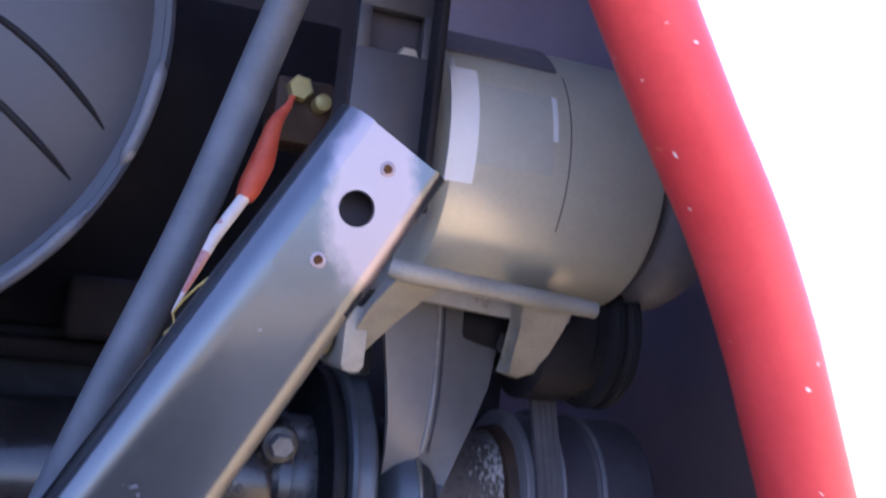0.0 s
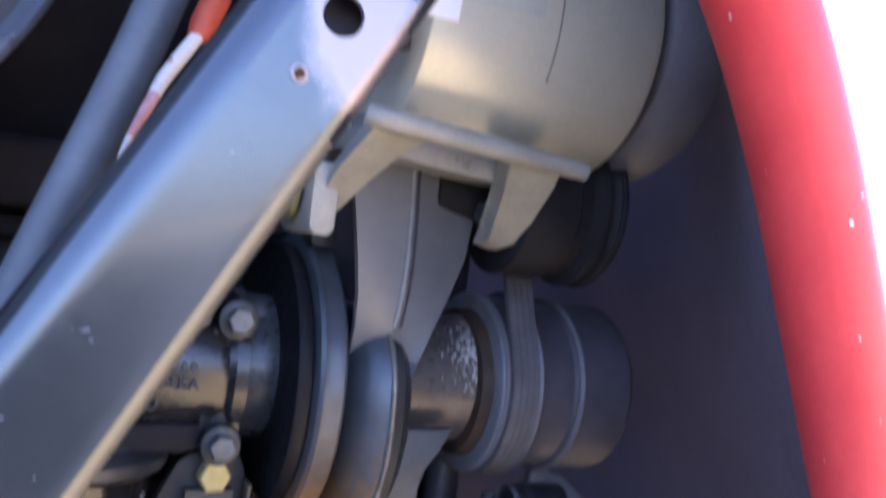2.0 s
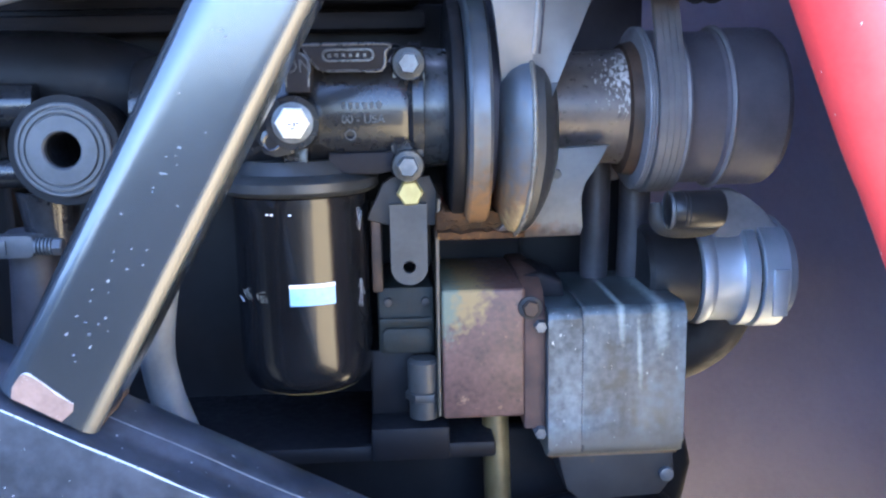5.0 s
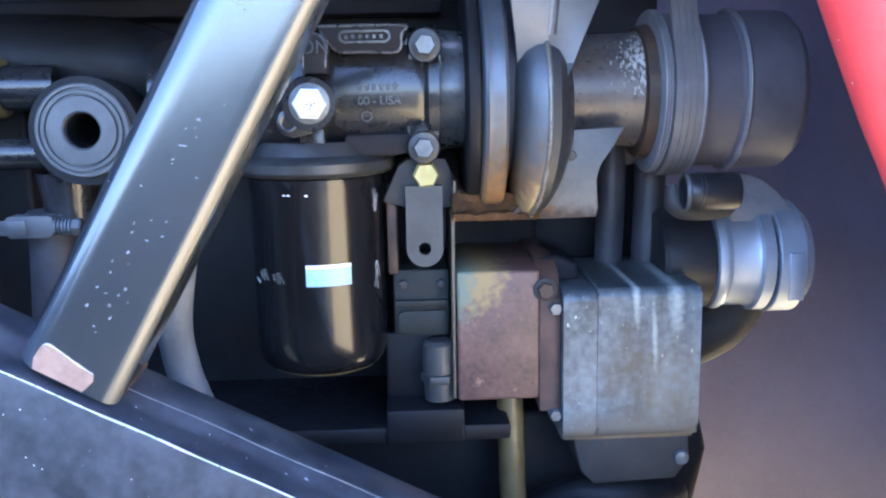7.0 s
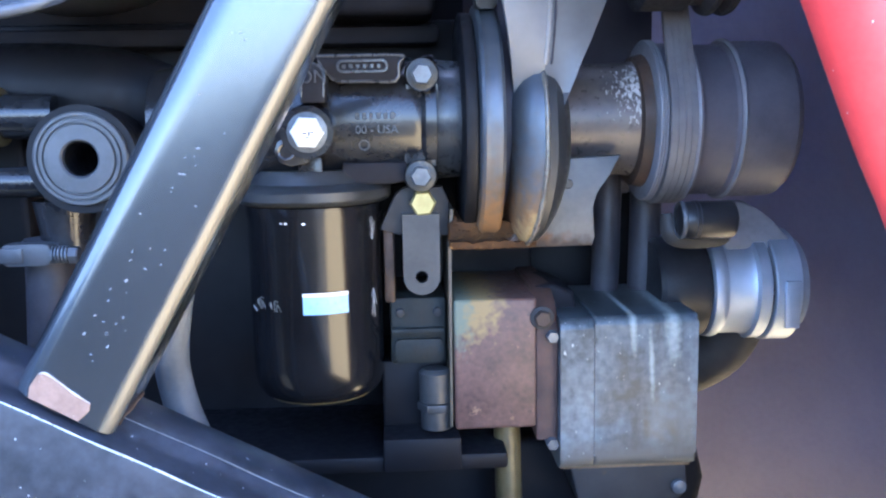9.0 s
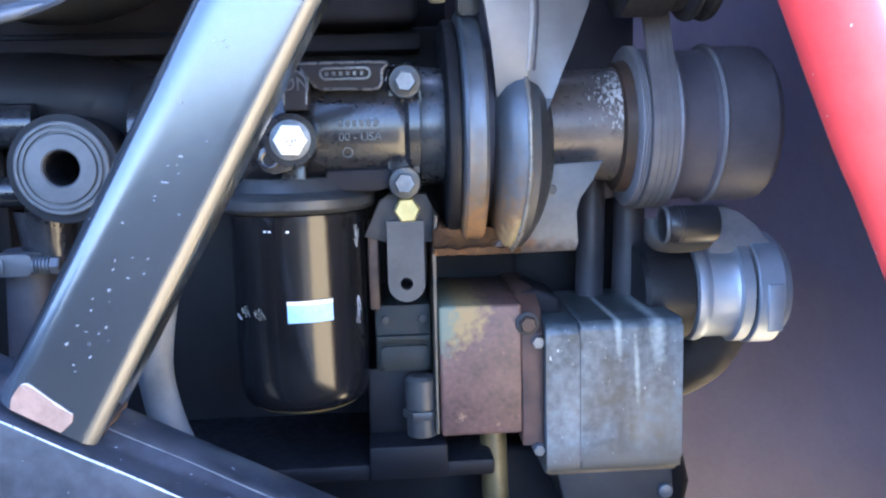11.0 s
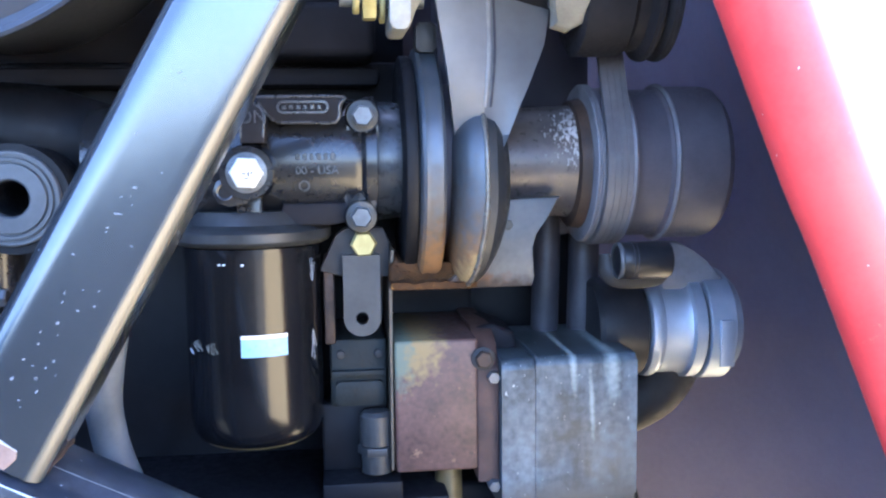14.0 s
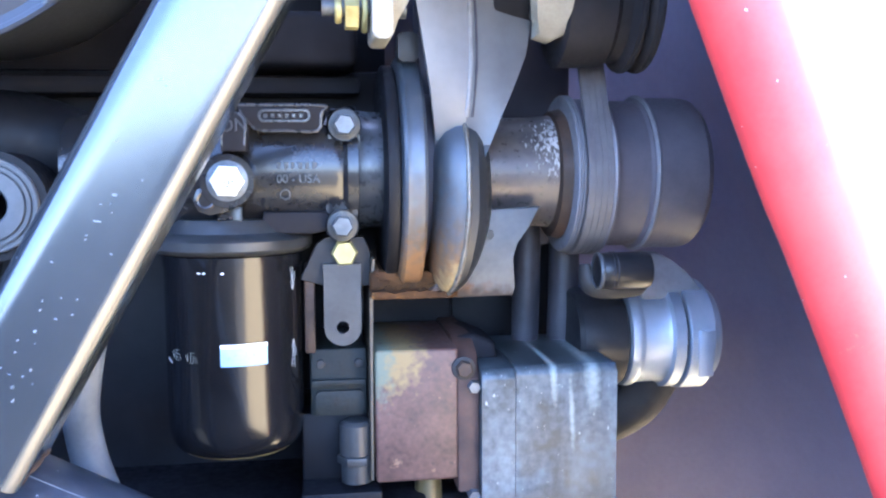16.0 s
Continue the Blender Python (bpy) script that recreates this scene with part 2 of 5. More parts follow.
BRASS = material("yellow_zinc", (0.34, 0.29, 0.11), (0.45, 0.395, 0.18), 0.45, 0.4, 400, 80, 0.1)
BRASS_PIPE = material("brass_tube", (0.12, 0.088, 0.036), (0.18, 0.134, 0.058), 0.45, 0.3, 300, 40, 0.1, ((0.07, 0.052, 0.03), 0.2, 24, 0.6))
BEIGE_CAST = material("beige_cast_aluminium", (0.29, 0.278, 0.235), (0.41, 0.393, 0.335), 0.5, 0.1, 420, 30, 0.12, ((0.24, 0.215, 0.17), 0.16, 50, 0.75))
DRUM_PAINT = material("dusty_silver_shell", (0.55, 0.528, 0.42), (0.65, 0.628, 0.505), 0.30, 0.2, 320, 9, 0.0, None, 0.02)
RUBBER = material("worn_rubber", (0.024, 0.023, 0.028), (0.052, 0.050, 0.058), 0.52, 0, 350, 30, 0.1)
RING_GREY = material("grey_end_ring", (0.115, 0.108, 0.124), (0.165, 0.156, 0.176), 0.5, 0, 300, 20, 0.08)
BELT = material("grey_belt_rubber", (0.095, 0.090, 0.094), (0.140, 0.133, 0.138), 0.5, 0, 420, 40, 0.1)
HOSE_GREY = material("grey_hose", (0.070, 0.080, 0.093), (0.115, 0.126, 0.142), 0.5, 0, 300, 28, 0.04)
DUCT_GREY = material("dusty_dark_plastic", (0.038, 0.043, 0.053), (0.048, 0.053, 0.065), 0.40, 0, 200, 5, 0.0, None, 0.03, specular=0.35)
WALL_DARK = material("dusty_dark_panel", (0.250, 0.228, 0.322), (0.312, 0.288, 0.390), 0.55, 0, 120, 5, 0.03)
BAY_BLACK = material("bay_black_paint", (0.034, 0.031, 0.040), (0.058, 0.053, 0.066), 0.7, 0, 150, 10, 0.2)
SOIL = material("dry_pale_ground", (0.43, 0.325, 0.150), (0.55, 0.43, 0.215), 0.9, 0, 30, 1.2, 0.4)
BARE_PINK = material("bare_pink_primer", (0.165, 0.105, 0.080), (0.245, 0.165, 0.130), 0.5, 0.1, 420, 60, 0.2, ((0.50, 0.44, 0.37), 0.18, 90, 0.6))
TIP_PRIMER = material("worn_pinkish_primer", (0.30, 0.24, 0.265), (0.36, 0.30, 0.325), 0.45, 0.1, 420, 45, 0.1)
LIP_STAINED = material("rust_stained_lip", (0.12, 0.085, 0.05), (0.23, 0.165, 0.105), 0.5, 0.0, 200, 40, 0.08, ((0.24, 0.12, 0.05), 0.3, 60, 0.7))
RED_BOOT = material("red_rubber_boot", (0.46, 0.06, 0.03), (0.58, 0.11, 0.06), 0.5, 0, 300, 60, 0.1)
WHITE_PLASTIC = material("white_sleeve", (0.72, 0.70, 0.70), (0.82, 0.80, 0.80), 0.45, 0, 300, 60, 0.1, ((0.55, 0.22, 0.22), 0.25, 60, 0.6))
PINK_STAIN = material("pink_stained_sleeve", (0.50, 0.20, 0.20), (0.68, 0.42, 0.42), 0.5, 0, 300, 90, 0.1, ((0.42, 0.09, 0.08), 0.3, 120, 0.6))
BARE_GLINT_WHITE = material("bare_metal_glint_white", (0.92, 0.93, 0.93), (0.97, 0.97, 0.96), 0.34, 0.0, 300, 40, 0.0, None, 0.02, coat=1.0)
YELLOW_THREAD = material("yellow_thread", (0.50, 0.42, 0.12), (0.62, 0.54, 0.20), 0.7, 0, 300, 60, 0.1)
LABEL_BLUE = material("pale_blue_label", (0.24, 0.44, 0.64), (0.32, 0.52, 0.71), 0.35, 0, 300, 50, 0.0)
LABEL_WHITE = material("white_print", (0.74, 0.76, 0.78), (0.82, 0.83, 0.84), 0.4, 0, 300, 50, 0.0)
SCALE_GREY = material("pale_scale", (0.34, 0.325, 0.31), (0.60, 0.58, 0.56), 0.4, 0.1, 400, 90, 0.2)
FLAKES = material("whitened_rusty_shaft", (0.075, 0.066, 0.066), (0.140, 0.122, 0.110), 0.36, 0.3, 200, 30, 0.08, None)
BLOCKER_DARK = material("dark_blocker_paint", (0.045, 0.056, 0.068), (0.065, 0.078, 0.092), 0.8, 0, 20, 2, 0.2)
MID_GREY = material("mid_grey_steel", (0.029, 0.0295, 0.0295), (0.052, 0.0525, 0.052), 0.45, 0.1, 220, 24, 0.06, ((0.065, 0.043, 0.027), 0.14, 45, 0.7))
RIDGE = material("worn_ridge_rubber", (0.125, 0.122, 0.136), (0.185, 0.181, 0.197), 0.45, 0, 300, 30, 0.05)
IDLER_DARK = material("dark_idler_rubber", (0.010, 0.0095, 0.012), (0.022, 0.021, 0.025), 0.65, 0, 300, 30, 0.08, specular=0.25)
PULLEY_RUBBER = material("pulley_rubber", (0.062, 0.056, 0.068), (0.092, 0.084, 0.100), 0.5, 0, 350, 30, 0.06)
SEAM_TAN = material("bare_rubbed_seam", (0.13, 0.115, 0.092), (0.25, 0.225, 0.185), 0.38, 0.4, 400, 60, 0.15, ((0.14, 0.09, 0.055), 0.3, 90, 0.7))
STUB_BLACK = material("smooth_black_rubber", (0.010, 0.010, 0.011), (0.020, 0.019, 0.021), 0.38, 0, 300, 30, 0.02, None, 0.05, specular=0.4)
# lighter cast iron: highlights on neck, borders and raised marks put into colour
CAST_HIGHLIGHT_GREY = material("highlit_cast_iron", (0.035, 0.037, 0.040), (0.070, 0.073, 0.078), 0.32, 0.2, 200, 24, 0.03, ((0.10, 0.095, 0.085), 0.15, 30, 0.45))
FOOT_GREY = material("stained_grey_plate", (0.072, 0.073, 0.074), (0.118, 0.119, 0.118), 0.45, 0.1, 220, 24, 0.06, ((0.13, 0.085, 0.05), 0.16, 45, 0.7))
FOOT_GREY = zoned(FOOT_GREY, (0.12, 0.058, 0.022), (0.128, 0.69, 1.030), (0.040, 0.2, 0.014), 1.6, 0.85, 150, 0.35)
FOOT_GREY = zoned(FOOT_GREY, (0.055, 0.040, 0.030), (0.160, 0.69, 1.028), (0.060, 0.2, 0.010), 1.6, 0.85, 130, 0.35)
EDGE_TAN = material("stained_tan_edge", (0.050, 0.040, 0.028), (0.115, 0.090, 0.060), 0.6, 0.0, 200, 30, 0.1)
ADAPTER_RUST = material("dark_red_rust", (0.040, 0.020, 0.014), (0.085, 0.042, 0.028), 0.65, 0.0, 260, 40, 0.3, ((0.16, 0.10, 0.06), 0.12, 60, 0.8))
DULL_ALLOY = material("dull_cast_alloy", (0.15, 0.155, 0.175), (0.22, 0.225, 0.25), 0.45, 0.2, 260, 30, 0.08)
CHIP_PALE = material("pale_paint_chip", (0.10, 0.117, 0.14), (0.21, 0.23, 0.26), 0.45, 0.1, 400, 90, 0.0)
DARK_STEEL = material("dark_flecked_steel", (0.022, 0.021, 0.021), (0.040, 0.037, 0.035), 0.6, 0, 200, 26, 0.06, ((0.07, 0.045, 0.025), 0.16, 40, 0.7), specular=0.3)
CREASE_GREY = material("light_crease_paint", (0.19, 0.19, 0.192), (0.27, 0.265, 0.26), 0.45, 0.0, 300, 60, 0.1, ((0.16, 0.13, 0.10), 0.25, 90, 0.6))
RIM_LIT = material("lit_rim_grey", (0.070, 0.074, 0.084), (0.115, 0.118, 0.128), 0.4, 0, 250, 18, 0.02, ((0.27, 0.26, 0.24), 0.26, 14, 0.5))
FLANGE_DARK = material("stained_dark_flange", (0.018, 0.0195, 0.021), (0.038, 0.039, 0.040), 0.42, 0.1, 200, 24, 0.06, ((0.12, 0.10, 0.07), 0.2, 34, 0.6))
FADED_LABEL = material("faded_grey_label", (0.48, 0.49, 0.43), (0.57, 0.575, 0.50), 0.4, 0.1, 200, 14, 0.0, ((0.62, 0.61, 0.53), 0.2, 40, 0.5))
# darker copy of the dusty grey paint: the right facet's shade put into colour
FACET_SHADE_GREY = material("shaded_facet_grey", (0.088, 0.090, 0.095), (0.124, 0.126, 0.131), 0.45, 0, 120, 9, 0.02, ((0.13, 0.115, 0.10), 0.14, 40, 0.6))
# near-black for parts set deep or low, with their shade put into the colour
PIT_BLACK = material("recess_black_casting", (0.004, 0.004, 0.005), (0.010, 0.010, 0.012), 0.55, 0, 160, 14, 0.1, None, specular=0.2)
FLANGE_GREY = material("dull_grey_flange", (0.056, 0.058, 0.062), (0.090, 0.092, 0.096), 0.45, 0.2, 300, 40, 0.04)


# ---- builders ----
def part(name, bm, mat, parent=None, label=""):
    """Links a bmesh as one mesh object, smooth but for its sharp edges."""
    bmesh.ops.recalc_face_normals(bm, faces=bm.faces)
    for f in bm.faces:
        f.smooth = True
    for e in bm.edges:
        e.smooth = len(e.link_faces) == 2 and e.calc_face_angle(0) < radians(32)
    me = bpy.data.meshes.new(name)
    bm.to_mesh(me)
    bm.free()
    me.materials.append(mat)
    ob = new(name, me)
    if parent:
        ob.parent = parent
        ob.matrix_parent_inverse = parent.matrix_world.inverted()
    if label:
        ob["label"] = label
    return ob


def thing(name, at, label, category, group="", kind=""):
    ob = new(name)
    ob.empty_display_size = 0.02
    ob.location = at
    ob.matrix_world = Matrix.Translation(at)
    return tagged(ob, label, category, group, kind)


AXES3 = {"x": ((1, 0, 0), (0, 1, 0), (0, 0, 1)), "y": ((0, 1, 0), (1, 0, 0), (0, 0, 1)), "z": ((0, 0, 1), (1, 0, 0), (0, 1, 0))}


def frame_of(axis):
    if isinstance(axis, str):
        return [Vector(v) for v in AXES3[axis]]
    a = Vector(axis).normalized()
    u = a.orthogonal().normalized()
    return a, u, a.cross(u)


def lathe(profile, at, axis="x", n=56, wobble=0.0, bm=None):
    """Turned body: profile of (s, r) along the axis from at."""
    bm = bm or bmesh.new()
    a, u, v = frame_of(axis)
    at = Vector(at)
    rings = []
    for s, r in profile:
        if r < 1e-6:
            rings.append([bm.verts.new(at + a * s)])
        else:
            ring = []
            for k in range(n):
                w = 2 * math.pi * k / n
                rr = r + wobble * noise.noise(Vector((math.cos(w) * 2, math.sin(w) * 2, s * 60)))
                ring.append(bm.verts.new(at + a * s + (u * math.cos(w) + v * math.sin(w)) * rr))
            rings.append(ring)
    for p, q in zip(rings, rings[1:]):
        for k in range(n):
            j = (k + 1) % n
            if len(p) == 1 and len(q) == 1:
                break
            if len(p) == 1:
                bm.faces.new((p[0], q[k], q[j]))
            elif len(q) == 1:
                bm.faces.new((p[k], p[j], q[0]))
            else:
                bm.faces.new((p[k], p[j], q[j], q[k]))
    return bm


def solid(s0, s1, r, c=0.001):
    """Profile of a closed chamfered cylinder."""
    return [(s0, 0), (s0, r - c), (s0 + c * 0.3, r - c * 0.3), (s0 + c, r), (s1 - c, r), (s1 - c * 0.3, r - c * 0.3), (s1, r - c), (s1, 0)]


def box(x0, x1, y0, y1, z0, z1, bevel=0.002, seg=2, bm=None):
    bm = bm or bmesh.new()
    made = bmesh.ops.create_cube(bm, size=1, matrix=Matrix.LocRotScale(((x0 + x1) / 2, (y0 + y1) / 2, (z0 + z1) / 2), None, (x1 - x0, y1 - y0, z1 - z0)))
    if bevel:
        edges = {e for v in made["verts"] for e in v.link_edges}
        bmesh.ops.bevel(bm, geom=list(edges), offset=bevel, segments=seg, affect="EDGES", profile=0.5)
    return bm


def slab(outline, y0, y1, bevel=0.0015, seg=2, axis="y", bm=None):
    """A plate: the outline (x, z) from y0 to y1; with axis x, the outline is (y, z)."""
    bm = bm or bmesh.new()
    at = (lambda p, d: (p[0], d, p[1])) if axis == "y" else (lambda p, d: (d, p[0], p[1])) if axis == "x" else (lambda p, d: (p[0], p[1], d))
    front = [bm.verts.new(at(p, y0)) for p in outline]
    back = [bm.verts.new(at(p, y1)) for p in outline]
    n = len(outline)
    faces = [bm.faces.new(front), bm.faces.new(back[::-1])]
    for k in range(n):
        faces.append(bm.faces.new((front[k], back[k], back[(k + 1) % n], front[(k + 1) % n])))
    if bevel:
        edges = {e for f in faces[:2] for e in f.edges}
        bmesh.ops.bevel(bm, geom=list(edges), offset=bevel, segments=seg, affect="EDGES", profile=0.5)
    return bm


def rounded(x0, x1, z0, z1, r, n=6, corners=(1, 1, 1, 1)):
    """Outline of a rectangle with round corners (top right, top left, bottom left, bottom right)."""
    pts = []
    for i, (cx, cz, a0) in enumerate(((x1 - r, z1 - r, 0), (x0 + r, z1 - r, 90), (x0 + r, z0 + r, 180), (x1 - r, z0 + r, 270))):
        if corners[i]:
            pts += [(cx + r * math.cos(radians(a0 + 90 * k / n)), cz + r * math.sin(radians(a0 + 90 * k / n))) for k in range(n + 1)]
        else:
            pts.append(((x1, z1), (x0, z1), (x0, z0), (x1, z0))[i])
    return pts


def spline(pts, sub=8):
    p = [Vector(q) for q in pts]
    p = [2 * p[0] - p[1]] + p + [2 * p[-1] - p[-2]]
    out = []
    for i in range(1, len(p) - 2):
        for k in range(sub):
            t = k / sub
            out.append(0.5 * (2 * p[i] + (p[i + 1] - p[i - 1]) * t + (2 * p[i - 1] - 5 * p[i] + 4 * p[i + 1] - p[i + 2]) * t * t + (3 * p[i] - p[i - 1] - 3 * p[i + 1] + p[i + 2]) * t ** 3))
    return out + [p[-2]]


def tube(pts, r, n=20, sub=8, flat=1.0, bm=None, lumps=0.0):
    """A pipe along a smooth line; r is one radius or one for each line point."""
    bm = bm or bmesh.new()
    line = spline(pts, sub)
    rs = [r] * len(line) if not isinstance(r, (list, tuple)) else list(np.interp(np.linspace(0, 1, len(line)), np.linspace(0, 1, len(r)), r))
    side = None
    rings = []
    for i, c in enumerate(line):
        d = (line[min(i + 1, len(line) - 1)] - line[max(i - 1, 0)]).normalized()
        side = d.orthogonal().normalized() if side is None else (side - d * side.dot(d)).normalized()
        other = d.cross(side)
        q = rs[i] * (1 + lumps * noise.noise(c * 220))
        rings.append([bm.verts.new(c + side * math.cos(2 * math.pi * k / n) * q + other * math.sin(2 * math.pi * k / n) * q * flat) for k in range(n)])
    for p, q in zip(rings, rings[1:]):
        for k in range(n):
            bm.faces.new((p[k], p[(k + 1) % n], q[(k + 1) % n], q[k]))
    bm.faces.new(rings[0])
    bm.faces.new(rings[-1][::-1])
    return bm


def hex_head(at, axis, across, high, turn=0.0, bm=None):
    """A bolt head with a chamfered crown, its seat at at, rising along the axis."""
    bm = bm or bmesh.new()
    a, u, v = frame_of(axis)
    at = Vector(at)
    r = across / 2 / math.cos(radians(30))
    rings = []
    for s, k in ((0, 1.0), (high * 0.82, 1.0), (high, 0.86)):
        rings.append([bm.verts.new(at + a * s + (u * math.cos(radians(60 * i + turn)) + v * math.sin(radians(60 * i + turn))) * r * k) for i in range(6)])
    for p, q in zip(rings, rings[1:]):
        for i in range(6):
            bm.faces.new((p[i], p[(i + 1) % 6], q[(i + 1) % 6], q[i]))
    bm.faces.new(rings[0][::-1])
    bm.faces.new(rings[-1])
    return bm


def bolt(name, at, axis, across, high, mat, parent, washer=True, turn=0.0, label="", washer_mat=None):
    """A hex bolt as a part, with its washer as a sub-part."""
    head = part(name, hex_head(at, axis, across, high, turn), mat, parent, label)
    if washer:
        a = frame_of(axis)[0]
        part("washer", lathe(solid(-0.0026, 0.0002, across * 0.80, 0.0005), at, axis if not isinstance(axis, str) else axis, 28), washer_mat or DULL_STEEL, head)
    return head


def holed_plate(c, u, v, nrm, u0, u1, v0, v1, r, thick, n=40, round_end=False):
    """A flat plate in the axes u, v round c with a round hole of radius r at c, thick along nrm."""
    bm = bmesh.new()
    c, u, v, nrm = Vector(c), Vector(u), Vector(v), Vector(nrm)
    angles = sorted([2 * math.pi * k / n for k in range(n)] + [math.atan2(b, a) % (2 * math.pi) for a in (u0, u1) for b in (v0, v1)])
    rows = []
    for w in angles:
        cu, cv = math.cos(w), math.sin(w)
        far = min((u1 if cu > 0 else u0) / cu if abs(cu) > 1e-9 else 9, (v1 if cv > 0 else v0) / cv if abs(cv) > 1e-9 else 9)
        if round_end and cv < 0:
            far = u1
        way = u * cu + v * cv
        rows.append([bm.verts.new(c + way * d + nrm * h) for d, h in ((r, 0), (far, 0), (far, thick), (r, thick))])
    m = len(rows)
    for k in range(m):
        p, q = rows[k], rows[(k + 1) % m]
        for i in range(4):
            j = (i + 1) % 4
            bm.faces.new((p[i], q[i], q[j], p[j]))
    return bm


def letters(name, words, at, size, depth, mat, parent, turn=(90, 0, 0)):
    """Raised letters in the built-in font, as a mesh."""
    cu = bpy.data.curves.new(name, "FONT")
    cu.body, cu.size, cu.extrude, cu.align_x, cu.align_y = words, size, depth, "CENTER", "CENTER"
    tmp = bpy.data.objects.new(name, cu)
    scene.collection.objects.link(tmp)
    dg = bpy.context.evaluated_depsgraph_get()
    dg.update()
    me = bpy.data.meshes.new_from_object(tmp.evaluated_get(dg))
    bpy.data.objects.remove(tmp)
    me.transform(pose(*at, *turn))
    me.materials.clear()
    me.materials.append(mat)
    ob = new(name, me)
    ob.parent = parent
    ob.matrix_parent_inverse = parent.matrix_world.inverted()
    return ob


def structure(name, bm, mat, label):
    return tagged(part(name, bm, mat), label, name.split("_")[0], "", "structure")


# ---- the setting: ground, engine bay walls and unseen walls that shape the light ----
ground_mesh = bmesh.new()
bmesh.ops.create_grid(ground_mesh, x_segments=8, y_segments=8, size=600)
structure("ground", ground_mesh, SOIL, "dry pale sunlit ground round the machine")
# two unseen walls added to darken what glossy parts reflect
structure("wall_yard", box(-2.6, 0.90, -1.7, -1.5, 0.0, 1.15, 0.01), BLOCKER_DARK, "unseen dark wall added behind the viewpoint to shape reflections")
structure("wall_side", box(-2.6, -2.4, -1.49, 0.36, 0.0, 1.4, 0.01), BLOCKER_DARK, "unseen dark side wall added to darken reflections from the left")
# added out of view only to throw its shadow over the ground in front
structure("wall_machine", box(-4.0, 0.80, 1.45, 1.60, 0.0, 4.4, 0.02), BAY_BLACK, "tall unseen wall added behind the bay to shade the ground ahead")
# unseen cover added above the bay to hold back sky and sun
structure("ceiling", slab([(-1.6, 0.62), (-0.50, 0.62), (0.47, 1.1), (0.47, 1.45), (-1.6, 1.45)], 1.922, 1.95, 0.004, axis="z"), BAY_BLACK, "unseen black ceiling added to close the bay from the sky")
structure("wall_back", slab([(-1.6, 0.30), (0.87, 0.30), (0.77, 0.62), (0.69, 0.90), (0.59, 1.20), (0.51, 1.50), (0.46, 1.92), (-1.6, 1.92)], 1.402, 1.44, 0.003), BAY_BLACK, "black sheet metal back wall of the engine bay")
# added below the view to keep light off the ground from the lower bay
structure("wall_front", box(-1.55, 0.64, 0.552, 0.568, 0.0, 0.77, 0.003), BAY_BLACK, "unseen black panel added low in front to block ground bounce")
structure("wall_left", box(-1.60, -1.56, 0.38, 1.40, 0.30, 1.92, 0.003), BAY_BLACK, "black sheet metal side wall of the engine bay")
structure("floor", box(-1.55, 0.56, 0.52, 1.40, 0.31, 0.34, 0.003), PIT_BLACK, "unseen black belly pan added under the engine")

# the side panel behind the red post leans as the post does
POST = [(0.485, 0.42, 0.62), (0.41, 0.42, 0.8), (0.344, 0.42, 0.958), (0.327, 0.42, 1), (0.288, 0.42, 1.092), (0.270, 0.42, 1.131), (0.233, 0.42, 1.22), (0.2115, 0.42, 1.271), (0.1875, 0.42, 1.317), (0.160, 0.42, 1.359), (0.1315, 0.42, 1.405), (0.116, 0.42, 1.43), (0.062, 0.42, 1.5), (-0.02, 0.42, 1.58), (-0.15, 0.42, 1.68), (-0.32, 0.42, 1.79), (-0.53, 0.42, 1.91)]


def side_x(z):
    """How far out the side panel stands behind the post: it leans inwards like the post."""
    return float(np.interp(z, (0.30, 0.62, 0.90, 1.05, 1.20, 1.36, 1.50, 1.92), (0.86, 0.76, 0.68, 0.63, 0.58, 0.53, 0.50, 0.45)))


def leaning_panel():
    bm = bmesh.new()
    line = [Vector((0.61, 0.42, 0.30))] + spline(POST, 5)
    grid = []
    for c in line:
        far = side_x(c.z)
        bend = float(np.interp(c.z, (0.90, 1.20), (0.37, 0.22)))
        deep = 1.38 - bend
        run = []
        for k in range(12):
            y = 0.425 + (deep - 0.425) * k / 11
            t = 1 - (1 - 0.99 * k / 11) ** 2
            run.append((c.x + 0.006 + (far - c.x) * t, y))
        run += [(run[-1][0] - bend * (1 - math.cos(radians(w))), deep + bend * math.sin(radians(w))) for w in range(10, 91, 10)]
        row = []
        for k, (x, y) in enumerate(run):
            (xa, ya), (xb, yb) = run[max(k - 1, 0)], run[min(k + 1, len(run) - 1)]
            size = math.hypot(xb - xa, yb - ya)
            row.append((bm.verts.new((x, y, c.z)), bm.verts.new((x + 0.010 * (yb - ya) / size, y - 0.010 * (xb - xa) / size, c.z))))
        grid.append(row)
    last = len(grid[0]) - 1
    for a, b in zip(grid, grid[1:]):
        for k in range(last):
            bm.faces.new((a[k][0], a[k + 1][0], b[k + 1][0], b[k][0]))
            bm.faces.new((a[k][1], b[k][1], b[k + 1][1], a[k + 1][1]))
        bm.faces.new((a[0][0], b[0][0], b[0][1], a[0][1]))
        bm.faces.new((a[last][0], a[last][1], b[last][1], b[last][0]))
    for row in (grid[0], grid[-1]):
        for k in range(last):
            bm.faces.new((row[k][0], row[k][1], row[k + 1][1], row[k + 1][0]))
    return bm


structure("wall_right", leaning_panel(), WALL_DARK, "dark dusty grey side panel of the engine bay")

# ---- red frame post ----
post = thing("frame_post", POST[0], "glossy red painted round tube frame post with white paint chips", "frame post")
part("post_tube", tube(POST, 0.021, 40, 10), RED_PAINT, post)

